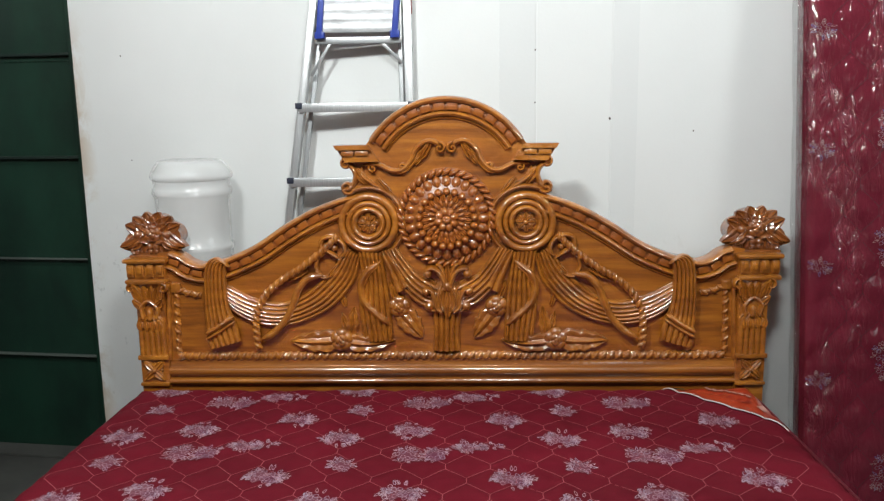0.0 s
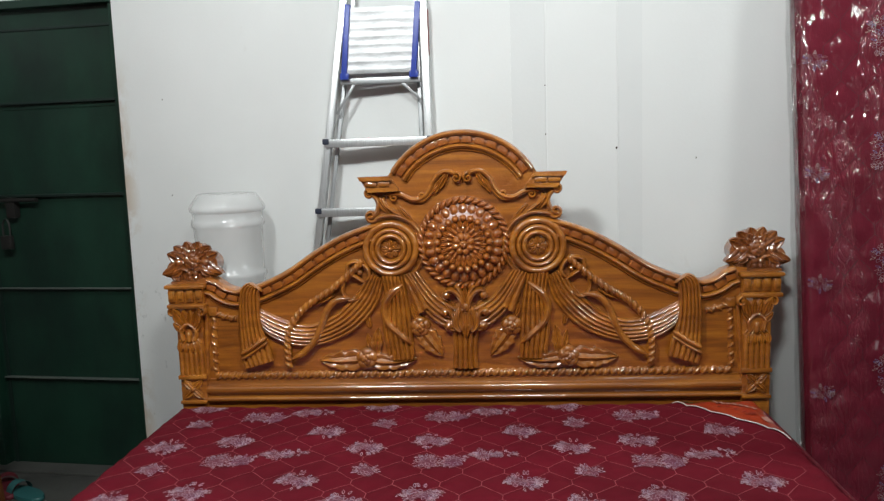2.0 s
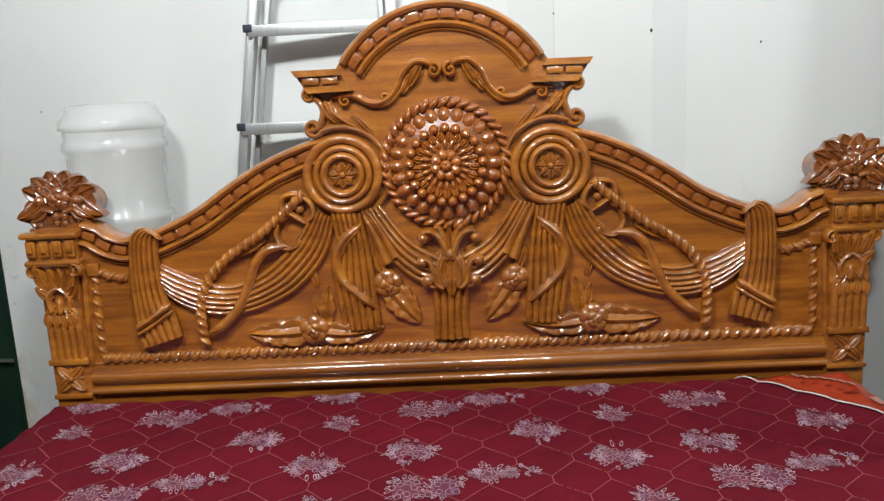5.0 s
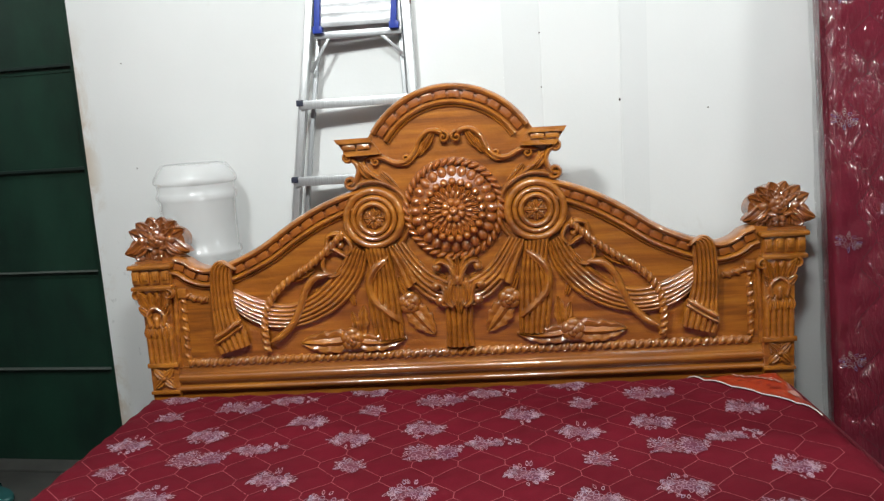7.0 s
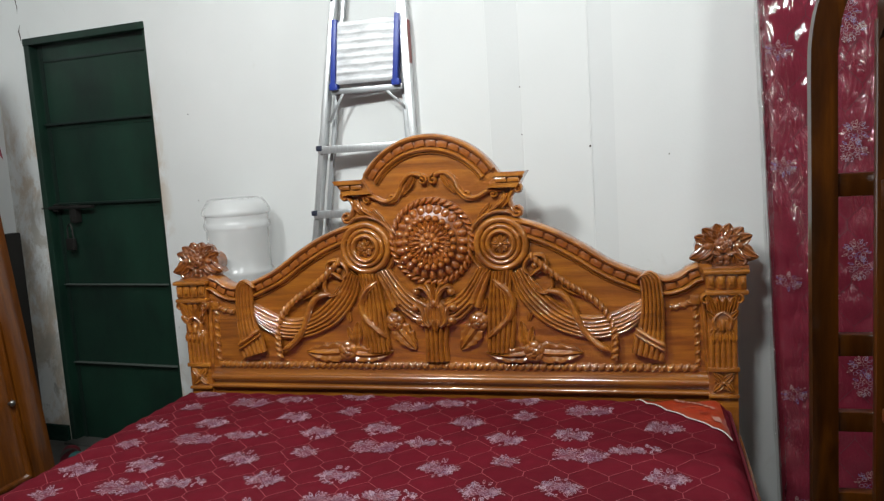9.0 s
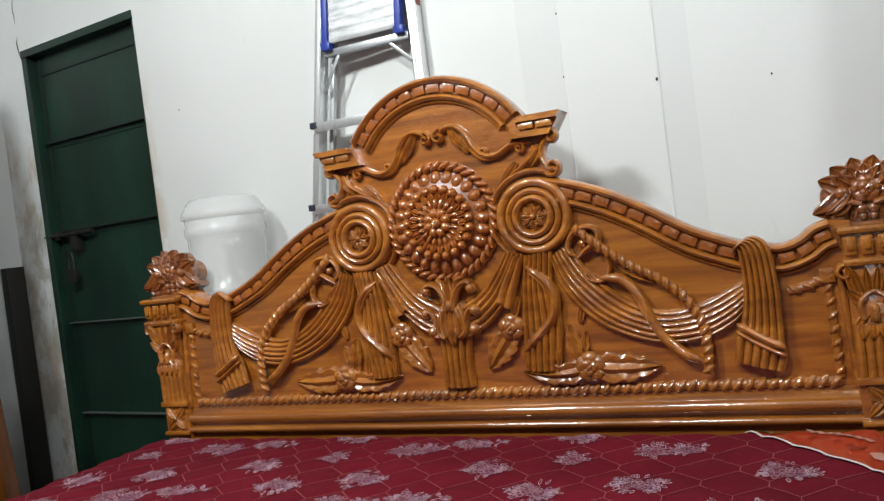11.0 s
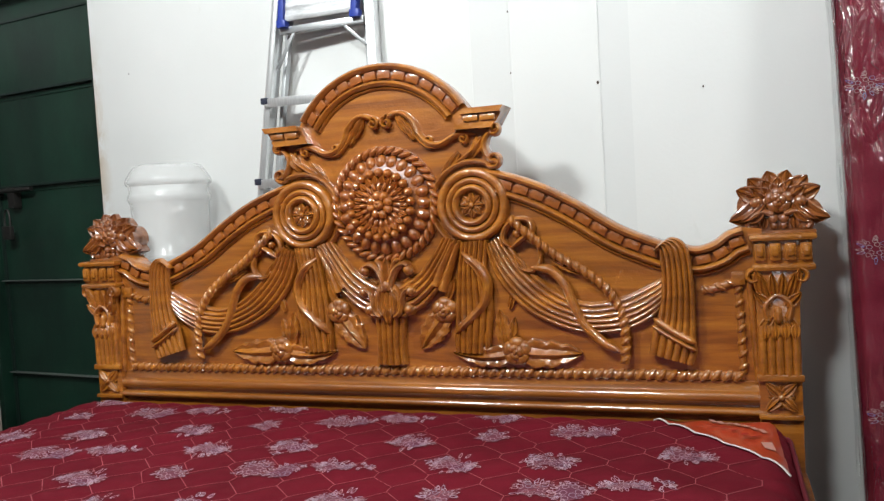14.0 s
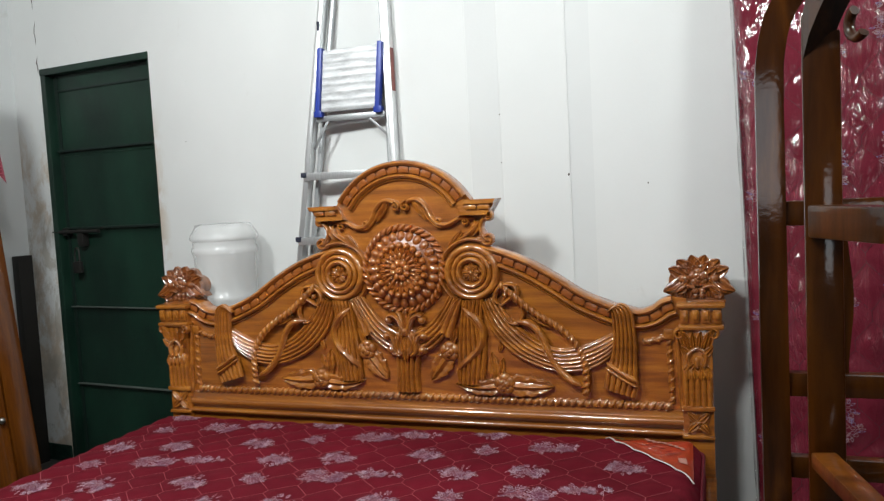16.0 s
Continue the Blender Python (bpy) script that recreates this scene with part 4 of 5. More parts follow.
for k in range(4):
    x = PC - 0.036 + 0.024 * k
    bits.append(Shape())
    leaf(bits[-1], (x * 0.5 + PC * 0.5, z1 + 0.070), (x, z2 - 0.004), 0.022, 0.016, -0.022, 0, 0.014)
for side in (1, -1):
    def put(sh):
        return sh if side > 0 else sh.mirrored().turned(Matrix.Translation((-0.002, 0.006, 0)))
    cap = part("post_capital", put(bell), TEAK_CARVED, bed)
    for piece in bits:
        part("acanthus", put(piece), TEAK_CARVED, cap)
s = Shape()
ze = 0.889
hgt = ze - z2
for f0, f1, grow, out in ((0.0, 0.20, 0.022, 0.046), (0.18, 0.82, 0.016, 0.032), (0.80, 1.0, 0.026, 0.048)):
    s.box(PX0 - grow, PX1 + grow, -out, 0.06, z2 + hgt * f0, z2 + hgt * f1, 0.010 if grow != 0.016 else 0.004)
for k in range(4):
    x = (PX0 + PX1) / 2 - 0.048 + 0.032 * k
    s.box(x - 0.0125, x + 0.0125, -0.041, -0.028, z2 + hgt * 0.27, z2 + hgt * 0.76, 0.006)
    s.box(x - 0.0075, x + 0.0075, -0.046, -0.028, z2 + hgt * 0.40, z2 + hgt * 0.70, 0.004)
s.turned(Matrix.Translation((-0.004, 0.008, 0)))
both("post_entablature", s, TEAK_CARVED, headboard)
# leafy crown of the post on its backing block
PC += 0.014
s = Shape()
cz = ze + 0.042
prof = []
for k in range(61):
    a = math.pi * k / 60
    r = 0.078 + 0.014 * abs(math.sin(3.5 * a)) ** 0.7
    prof.append((PC + r * 1.02 * math.cos(a), cz + 0.006 + r * math.sin(a)))
prof = [(PC - 0.062, ze), (PC + 0.062, ze), (PC + 0.066, ze + 0.02), (PC + 0.092, cz - 0.012)] + prof + [(PC - 0.092, cz - 0.012), (PC - 0.066, ze + 0.02)]
plate(s, prof, -0.014, 0.052)
s.turned(Matrix.Translation((0.0, 0.030, -0.008)))
both("crown_block", s, TEAK_CROWN, headboard)
s = Shape()
fz = ze + 0.070
for a in (158, 131, 103, 77, 49, 22):                    # outer leaves
    ca, sa = math.cos(radians(a)), math.sin(radians(a))
    leaf(s, (PC + 0.022 * ca, fz + 0.018 * sa), (PC + 0.096 * ca, fz + 0.010 + 0.068 * sa), 0.052, 0.022, -0.010, 0, 0.006, 10)
for a in (145, 117, 90, 63, 35):                         # inner leaves
    ca, sa = math.cos(radians(a)), math.sin(radians(a))
    leaf(s, (PC + 0.014 * ca, fz + 0.012 * sa), (PC + 0.066 * ca, fz + 0.006 + 0.054 * sa), 0.042, 0.020, -0.020, 0, 0.004, 9)
for sg in (1, -1):
    # drooping side leaves over the arched scrolls
    leaf(s, (PC + sg * 0.040, fz + 0.004), (PC + sg * 0.106, fz - 0.036), 0.052, 0.026, -0.012, 0, 0.012, 10, -0.012 * sg)
    leaf(s, (PC + sg * 0.030, fz - 0.002), (PC + sg * 0.084, fz - 0.040), 0.030, 0.022, -0.026, 0, 0.006, 9, -0.010 * sg)
    ridge(s, [(PC + sg * 0.012, ze + 0.046), (PC + sg * 0.034, ze + 0.052), (PC + sg * 0.056, ze + 0.044), (PC + sg * 0.067, ze + 0.024), (PC + sg * 0.060, ze + 0.013)], 0.017, 0.018, -0.026)
    bead(s, PC + sg * 0.056, ze + 0.020, 0.014, -0.026)
    leaf(s, (PC + sg * 0.034, ze + 0.014), (PC + sg * 0.030, ze + 0.044), 0.026, 0.014, -0.022, 0, 0.0, 8)
    bead(s, PC + sg * 0.046, fz + 0.004, 0.015, -0.030, 1.0)
    bead(s, PC + sg * 0.011, ze + 0.036, 0.012, -0.030)
    bead(s, PC + sg * 0.010, ze + 0.020, 0.009, -0.030)
rose(s, PC, fz + 0.008, 0.031, -0.030)
s.box(PC - 0.072, PC + 0.072, -0.028, 0.03, ze, ze + 0.050, 0.006)
s.box(PC - 0.078, PC + 0.078, -0.040, 0.03, ze - 0.004, ze + 0.010, 0.005)
s.turned(Matrix.Translation((PC, 0, ze)) @ Matrix.Diagonal((1.0, 1, 1.0, 1)) @ Matrix.Translation((-PC, 0.042, -ze - 0.004)))
both("crown", s, TEAK_CROWN, headboard, "reddish-brown carved leaf crown on the post")

# side rails, slats' deck
s = Shape()
s.box(-1.052, -1.020, -2.06, -0.02, 0.18, 0.345, 0.006)
part("side_rail", s, TEAK, bed)
part("side_rail", Shape().box(0.975, 1.007, -2.06, -0.02, 0.18, 0.345, 0.006), TEAK, bed)
part("deck", Shape().box(-1.020, 0.975, -2.05, -0.03, 0.27, 0.30), TEAK, bed)
for lx in (-1.03, 0.99):
    part("leg", Shape().box(lx - 0.035, lx + 0.035, -2.09, -2.02, 0.0, 0.36, 0.005), TEAK, bed)
s = Shape()
s.box(-1.0, 1.0, -2.08, -2.05, 0.18, 0.34, 0.006)
part("foot_rail", s, TEAK, bed)


# ---------------------------------------------------------------- quilted mattresses
HW, HE, HG = 0.113, 0.026, 0.052                    # quilting: cell width, upright edge, slope height
HR = HE + HG


def warp(x, v):
    """The stitched honeycomb is never quite even."""
    return x + 0.007 * math.sin(8 * v + 3 * x) + 0.004 * math.sin(23 * x + 5 * v), v + 0.006 * math.sin(9 * x + 2 * v) + 0.003 * math.sin(31 * x)


def quilt_edges(x0, x1, v0, v1):
    """The stitched lines of the honeycomb quilting over a rectangle, as pairs of points."""
    out = []
    for r in range(int(v0 / HR) - 2, int(v1 / HR) + 3):
        for c in range(int(x0 / HW) - 2, int(x1 / HW) + 3):
            x, v = (c + 0.5 * (r % 2)) * HW, r * HR
            a, b = (x, v), (x, v + HE)
            for p, q in ((a, b), (b, (x - HW / 2, v + HR)), (b, (x + HW / 2, v + HR))):
                if all(x0 <= k[0] <= x1 and v0 <= k[1] <= v1 for k in (p, q)):
                    out.append((p, q))
    return out


def puff(x, v):
    """How far the padding swells between the stitches, 0 to 1."""
    wx, wv = warp(x, v)
    x, v = 2 * x - wx, 2 * v - wv
    best = 1.0
    r0 = math.floor(v / HR)
    for r in (r0 - 1, r0, r0 + 1):
        sh = 0.5 * (r % 2)
        c0 = round(x / HW - sh)
        for c in (c0 - 1, c0, c0 + 1):
            px, pv = (c + sh) * HW, r * HR
            for ax, av, bx, bv in ((px, pv, px, pv + HE), (px, pv + HE, px - HW / 2, pv + HR), (px, pv + HE, px + HW / 2, pv + HR)):
                dx, dv = bx - ax, bv - av
                t = max(0, min(1, ((x - ax) * dx + (v - av) * dv) / (dx * dx + dv * dv)))
                best = min(best, math.hypot(x - ax - t * dx, v - av - t * dv) / 0.035)
    return min(1.0, best) ** 0.6


def motif(kind, seed):
    """One printed spray: flower heads drawn as clusters of small loops, with outlined leaves. Flat on x and y; the line work and its ground."""
    rnd = random.Random(seed)
    s, ground = Shape(), Shape()

    def loop(x, y, a, l, w, line):
        """The outline of a petal or leaf."""
        ca, sa = math.cos(a), math.sin(a)
        rows = []
        n = 7
        for k in range(n + 1):
            t = 2 * math.pi * k / n
            row = []
            for f in (1.0, 1.0 - line / (0.5 * w)):
                p, q = 0.5 * l * math.cos(t) * f + 0.5 * l, 0.5 * w * math.sin(t) * f * (1 - 0.35 * math.cos(t))
                row.append((x + p * ca - q * sa, y + p * sa + q * ca, 0.0))
            rows.append(row)
        s.grid(rows)

    def head(x, y, r):
        m0 = 12
        ground.grid([[(x + r * q * (0.80 + 0.12 * (k % 2)) * math.cos(2 * math.pi * k / m0), y + r * q * (0.80 + 0.12 * (k % 2)) * math.sin(2 * math.pi * k / m0), 0) for k in range(m0)] for q in (0.02, 0.5, 1.0)], True)
        for ring, m in ((0.58, 8), (0.24, 5)):
            for k in range(m):
                a = 2 * math.pi * k / m + rnd.uniform(-0.15, 0.15)
                loop(x + ring * r * math.cos(a), y + ring * r * math.sin(a), a + rnd.uniform(-0.3, 0.3), 0.46 * r, 0.42 * r, 0.0012)

    def leaves(x, y, n, spread, l):
        for k in range(n):
            a = rnd.uniform(0, 2 * math.pi)
            loop(x + spread * math.cos(a), y + spread * math.sin(a), a + rnd.uniform(-0.4, 0.4), l * rnd.uniform(0.8, 1.2), l * 0.40, 0.0012)

    if kind == "small":
        head(0, 0, 0.028)
        leaves(0, 0, 15, 0.022, 0.018)
    elif kind == "wide":
        head(-0.036, 0, 0.032)
        head(0.034, 0.002, 0.033)
        leaves(-0.036, 0, 14, 0.026, 0.018)
        leaves(0.036, 0, 14, 0.026, 0.018)
        leaves(-0.060, 0.012, 5, 0.006, 0.014)
        leaves(0.058, 0.014, 5, 0.006, 0.014)
    elif kind == "trail":
        head(-0.034, -0.002, 0.025)
        head(0.004, 0, 0.023)
        head(-0.060, 0.0, 0.016)
        leaves(-0.030, 0, 13, 0.020, 0.017)
        leaves(0.030, 0.003, 10, 0.012, 0.018)
        leaves(0.046, 0.005, 8, 0.007, 0.016)
    else:
        head(-0.020, 0.004, 0.030)
        head(0.020, -0.004, 0.028)
        leaves(0, 0, 24, 0.032, 0.018)
        leaves(0.040, -0.005, 7, 0.007, 0.016)
        leaves(-0.042, 0.004, 7, 0.007, 0.016)
    for sh in (s, ground):
        sh.v = [(1.0 * p[0], 1.24 * p[1], 0.0) for p in sh.v]
    return s, ground


MOTIFS = (("small", 0.0, 0.0), ("cluster", -0.027, -0.195), ("cluster", 0.161, -0.145), ("wide", 0.197, 0.059), ("trail", 0.346, -0.249), ("cluster", 0.42, -0.069))
PU, PV = 0.595, 0.360


def spray_layout(x0, x1, v0, v1, ox, ov):
    for r in range(-12, 13):
        for c in range(-6, 7):
            for k, (kind, dx, dv) in enumerate(MOTIFS):
                x, v = ox + c * PU + dx, ov + r * PV + dv
                if x0 < x < x1 and v0 < v < v1:
                    yield k, kind, x, v


# mattress on the bed: top z 0.47
mattress = thing("mattress", "crimson quilted mattress printed with lilac flower sprays, on the bed", "mattress")
BX0, BX1, BY0, BY1, BT, BB = -1.015, 0.968, -2.04, -0.035, 0.468, 0.305


def top_height(x, y):
    edge = min(x - BX0, BX1 - x, y - BY0, BY1 - y)
    drop = 0.045 * (1 - min(1, max(0, edge) / 0.055)) ** 2.2
    return BT - drop + 0.007 * (puff(x, y) - 0.7) + 0.004 * math.sin(2.1 * x + 0.4) * math.sin(1.9 * y)


s = Shape()
rows = []
ny, nx = 150, 150
ys = [BY0 + (BY1 - BY0) * (k / ny) ** 0.72 for k in range(ny + 1)]
for y in ys:
    row = [(BX0 + (BX1 - BX0) * i / nx, y) for i in range(nx + 1)]
    rows.append([(x, y, top_height(x, y)) for x, y in row])
s.grid(rows)
TOP = np.array([[p[2] for p in r] for r in rows])
YS = np.array(ys)


def on_top(x, y):
    """The height of the quilted top, as built."""
    j = int(min(max(np.searchsorted(YS, y) - 1, 0), ny - 1))
    fy = (y - YS[j]) / (YS[j + 1] - YS[j])
    fx = (x - BX0) / (BX1 - BX0) * nx
    i = int(min(max(fx, 0), nx - 1))
    fx -= i
    return (TOP[j, i] * (1 - fx) + TOP[j, i + 1] * fx) * (1 - fy) + (TOP[j + 1, i] * (1 - fx) + TOP[j + 1, i + 1] * fx) * fy


part("quilted_top", s, CRIMSON, mattress, "crimson quilted ticking")
s = Shape()
ringp = []
for z, inset in ((BT - 0.045, 0.0), (BT - 0.07, -0.006), (BB + 0.05, -0.008), (BB + 0.012, 0.0), (BB, 0.02)):
    c = []
    for cx, cy, a0 in ((BX1 - 0.05, BY1 - 0.05, 0), (BX0 + 0.05, BY1 - 0.05, 90), (BX0 + 0.05, BY0 + 0.05, 180), (BX1 - 0.05, BY0 + 0.05, 270)):
        c += [(cx + (0.05 - inset) * math.cos(radians(a0 + 15 * k)) , cy + (0.05 - inset) * math.sin(radians(a0 + 15 * k)), z) for k in range(7)]
    ringp.append(c)
s.grid(ringp, True)
part("side_band", s, CRIMSON, mattress, "plain crimson side band")


def piping_ring(z, name):
    s = Shape()
    c = []
    for cx, cy, a0 in ((BX1 - 0.05, BY1 - 0.05, 0), (BX0 + 0.05, BY1 - 0.05, 90), (BX0 + 0.05, BY0 + 0.05, 180), (BX1 - 0.05, BY0 + 0.05, 270)):
        c += [(cx + 0.053 * math.cos(radians(a0 + 15 * k)), cy + 0.053 * math.sin(radians(a0 + 15 * k)), z) for k in range(7)]
    n = len(c)
    rows = []
    for k in range(8):
        a = 2 * math.pi * k / 8
        mid = Vector(((BX0 + BX1) / 2, (BY0 + BY1) / 2, z))
        rows.append([tuple(Vector(p) + (Vector(p) - mid).normalized() * 0.007 * math.cos(a) + Vector((0, 0, 0.007 * math.sin(a)))) for p in c])
    rows.append(rows[0])
    s.grid(rows, True)
    part(name, s, PIPING, mattress, "dark red corded edge")


piping_ring(BT - 0.040, "piping")
piping_ring(BB + 0.015, "piping")
s = Shape()
for p0, p1 in quilt_edges(BX0 + 0.03, BX1 - 0.03, BY0 + 0.03, BY1 - 0.02):
    (ax, ay), (bx, by) = warp(*p0), warp(*p1)
    d = Vector((bx - ax, by - ay, 0))
    n = Vector((-d.y, d.x, 0)).normalized() * 0.0009
    rows = []
    for k in range(6):
        x, y = ax + (bx - ax) * k / 5, ay + (by - ay) * k / 5
        z = on_top(x, y) + 0.0012
        rows.append([(x - n.x, y - n.y, z), (x + n.x, y + n.y, z)])
    s.grid(rows)
tagged(part("stitching", s, THREAD, mattress, "pale pink honeycomb stitching"), kind="stuff")
for k, kind, x, y in spray_layout(BX0 + 0.08, BX1 - 0.09, BY0 + 0.07, BY1 - 0.045, -0.254, -0.257):
    if x > 0.66 and y > -0.15:
        continue
    turn = Matrix.Rotation(random.uniform(-0.12, 0.12), 3, "Z")
    lines, ground = motif(kind, k)
    for sh, mat, lift, nm in ((ground, INK_FILL, 0.0010, "print_ground"), (lines, INK, 0.0024, "flower_print")):
        pts = [turn @ Vector(p) for p in sh.v]
        sh.v = [(x + p.x, y + p.y, on_top(x + p.x, y + p.y) + lift) for p in pts]
        part(nm, sh, mat, mattress, "", False)

# printed plastic corner piece on the mattress
corner = thing("corner_label", "orange-red printed plastic corner with a white edge, on the mattress", "label")
c0, c1, c2 = np.array((0.668, -0.050)), np.array((0.950, -0.362)), np.array((0.940, -0.050))
s = Shape()
rows = []
for i in range(13):
    u = i / 12
    a, b = c0 * (1 - u) + c1 * u, c2
    rows.append([(*(a * (1 - v) + b * v), 0) for v in np.linspace(0, 0.97, 12)])
rows = [[(p[0], p[1], top_height(p[0], p[1]) + 0.0045 + 0.0015 * math.sin(9 * p[0] + 17 * p[1])) for p in r] for r in rows]
s.grid(rows)
part("sheet", s, LABEL_RED, corner)
s = Shape()
rows = []
for i in range(25):
    p = c0 * (1 - i / 24) + c1 * (i / 24)
    z = top_height(p[0], p[1]) + 0.0045
    rows.append([(p[0] + 0.0019 * math.cos(a), p[1] + 0.0019 * math.cos(a), z + 0.0019 * math.sin(a)) for a in np.linspace(0, 2 * math.pi, 9)])
s.grid(rows)
part("edge", s, LABEL_WHITE, corner, "white rolled plastic edge")


def flat_patch(name, x, y, w, d, turn, mat, lift=0.0075):
    s = Shape()
    ca, sa = math.cos(turn), math.sin(turn)
    pts = [(x + a * ca - b * sa, y + a * sa + b * ca) for a, b in ((-w / 2, -d / 2), (w / 2, -d / 2), (w / 2, d / 2), (-w / 2, d / 2))]
    s.add([(a, b, top_height(a, b) + lift) for a, b in pts], [(0, 1, 2, 3)])
    part(name, s, mat, corner)


for i in range(7):
    flat_patch("printed_bar", 0.81 + 0.017 * i, -0.085 - 0.010 * i, 0.012, 0.022 - 0.002 * (i % 3), 0.5, LABEL_PINK)
for i in range(5):
    flat_patch("printed_line", 0.81 + 0.022 * i, -0.125 - 0.016 * i, 0.016, 0.006, 0.5, LABEL_DARK)
flat_patch("printed_mark", 0.722, -0.075, 0.035, 0.016, -0.6, LABEL_GREEN)
flat_patch("printed_mark", 0.918, -0.25, 0.022, 0.030, 0.2, LABEL_PINK)
flat_patch("printed_mark", 0.885, -0.20, 0.030, 0.012, -0.4, LABEL_DARK)

# wrapped mattress standing against the wall
standing = thing("wrapped_mattress", "crimson flowered mattress in clear plastic film, standing against the wall", "mattress")
standing.matrix_basis = WALL @ pose(0.038, -0.125, -0.0183, -3.45, -1.85, 0)
SX0, SX1, SD, SH = 0.578, 2.20, 0.095, 2.12
QX, QZ = 1.13, 0.94                                 # this ticking has a taller quilting


def face_depth(x, z):
    edge = min(x - SX0, SX1 - x, z + 0.02, SH - z)
    return -SD + 0.030 * (1 - min(1, edge / 0.035)) ** 2 - 0.010 * (puff(x * QX, z * QZ) - 0.6) - 0.004 * math.sin(7 * z + 3 * x)


s = Shape()
rows = []
for j in range(121):
    z = SH * j / 120
    row = []
    for i in range(111):
        x = SX0 + (SX1 - SX0) * i / 110
        edge = min(x - SX0, SX1 - x, z + 0.02, SH - z)
        row.append((x, face_depth(x, z), z))
    rows.append(row)
s.grid(rows)
seam = Shape()
for p0, p1 in quilt_edges((SX0 + 0.03) * QX, (SX1 - 0.03) * QX, 0.05, (SH - 0.05) * QZ):
    (ax, az), (bx, bz) = warp(*p0), warp(*p1)
    d = Vector((bx - ax, 0, bz - az)).normalized() * 0.0009
    rows = []
    for k in range(5):
        x, z = (ax + (bx - ax) * k / 4) / QX, (az + (bz - az) * k / 4) / QZ
        y = min(face_depth(x + u, z + w) for u in (-0.01, 0, 0.01) for w in (-0.012, 0, 0.012)) * 0.4 + face_depth(x, z) * 0.6 - 0.0012
        rows.append([(x - d.z, y, z + d.x), (x + d.z, y, z - d.x)])
    seam.grid(rows)
tagged(part("stitching", seam, THREAD_DARK, standing, "dark crimson honeycomb stitching"), kind="stuff")
part("quilted_face", s, CRIMSON_WRAP, standing, "crimson quilted ticking under glossy film")
s = Shape()
rows = []
for j in range(41):
    z = SH * j / 40
    rows.append([(SX0, -SD + 0.03, z), (SX0 - 0.005, -SD + 0.045, z), (SX0 - 0.006, -0.03, z), (SX0, -0.004, z), (SX1, -0.004, z), (SX1, -SD + 0.03, z)])
s.grid(rows)
s.add([(SX0, -SD + 0.03, SH), (SX1, -SD + 0.03, SH), (SX1, -0.004, SH), (SX0, -0.004, SH)], [(0, 1, 2, 3)])
part("side_band", s, CRIMSON_WRAP, standing, "crimson side band under film")
s = Shape()
rows = []
for j in range(161):
    z = 0.02 + (SH - 0.03) * j / 160
    wv = 0.006 * math.sin(11 * z) + 0.004 * math.sin(29 * z + 1)
    rows.append([(SX0 + 0.012, -SD + 0.012, z), (SX0 - 0.004, -SD + 0.014, z), (SX0 - 0.010 + wv * 0.3, -SD + 0.034, z), (SX0 - 0.012 - wv * 0.3, -0.045, z), (SX0 - 0.016 + wv * 0.3, -0.014, z)])
s.grid(rows)
part("film_fold", s, FILM_LOOSE, standing, "loose fold of clear plastic film")
made = {}
n = 0
for k, kind, x, z in spray_layout(SX0 + 0.03, SX0 + 1.2, 0.1, SH - 0.05, 0.03, 0.12):
    if k not in (0, 1, 3, 4):
        continue
    m = Matrix.Translation((x, -SD - 0.0105, z)) @ Matrix.Rotation(radians(90), 4, "X") @ Matrix.Rotation(random.choice((1.4, 1.75)), 4, "Z") @ Matrix.Diagonal((0.80, 0.80, 1, 1))
    if k not in made:
        made[k] = placed(part("flower_print", motif(kind, 20 + k)[0], INK_WRAP, standing, "", False), m)
    else:
        share("flower_print", made[k], standing, m)


# ---------------------------------------------------------------- things behind the headboard
def turned(s, x, y, prof, seg=40):
    s.grid([[(x + r * math.cos(2 * math.pi * j / seg), y + r * math.sin(2 * math.pi * j / seg), z) for j in range(seg)] for r, z in prof], True)


JX, JY, JT = -0.885, 0.232, 1.187
jar = thing("water_jar", "empty clear plastic water jar, upside down behind the headboard", "water jar")
CUP = [(0.001, -0.012), (0.07, -0.010), (0.098, -0.001), (0.108, -0.003), (0.118, -0.016), (0.134, -0.042), (0.138, -0.054), (0.137, -0.064), (0.129, -0.070)]
BODY = [(0.129, -0.070), (0.127, -0.092), (0.132, -0.098), (0.134, -0.112), (0.131, -0.122), (0.126, -0.128), (0.124, -0.20), (0.124, -0.285), (0.131, -0.292), (0.133, -0.306), (0.127, -0.314), (0.126, -0.40)]
NECK_END = [(0.126, -0.40), (0.135, -0.41), (0.135, -0.45), (0.11, -0.487), (0.001, -0.487)]
for nm, prof in (("base", CUP), ("body", BODY), ("shoulder", NECK_END)):
    s = Shape()
    turned(s, JX, JY, [(r, JT + h) for r, h in prof])
    part(nm, s, JAR, jar)
crate = thing("crate", "plain wooden crate standing behind the headboard", "crate")
for cx in (-1.0, -0.77):
    part("side", Shape().box(cx - 0.012, cx + 0.012, 0.085, 0.34, 0.0, 0.68, 0.003), TEAK_DOOR, crate)
part("top", Shape().box(-1.012, -0.758, 0.085, 0.34, 0.68, 0.70, 0.003), TEAK_DOOR, crate)

ladder = thing("step_ladder", "folded aluminium step ladder with a ridged platform, leaning on the wall", "ladder")


def rail(side, z):
    x = -0.499 + 0.155 * (z - 1.363) if side < 0 else -0.128 - 0.010 * (z - 1.363)
    return Vector((x, 0.276 + 0.020 * (z - 1.363), z))


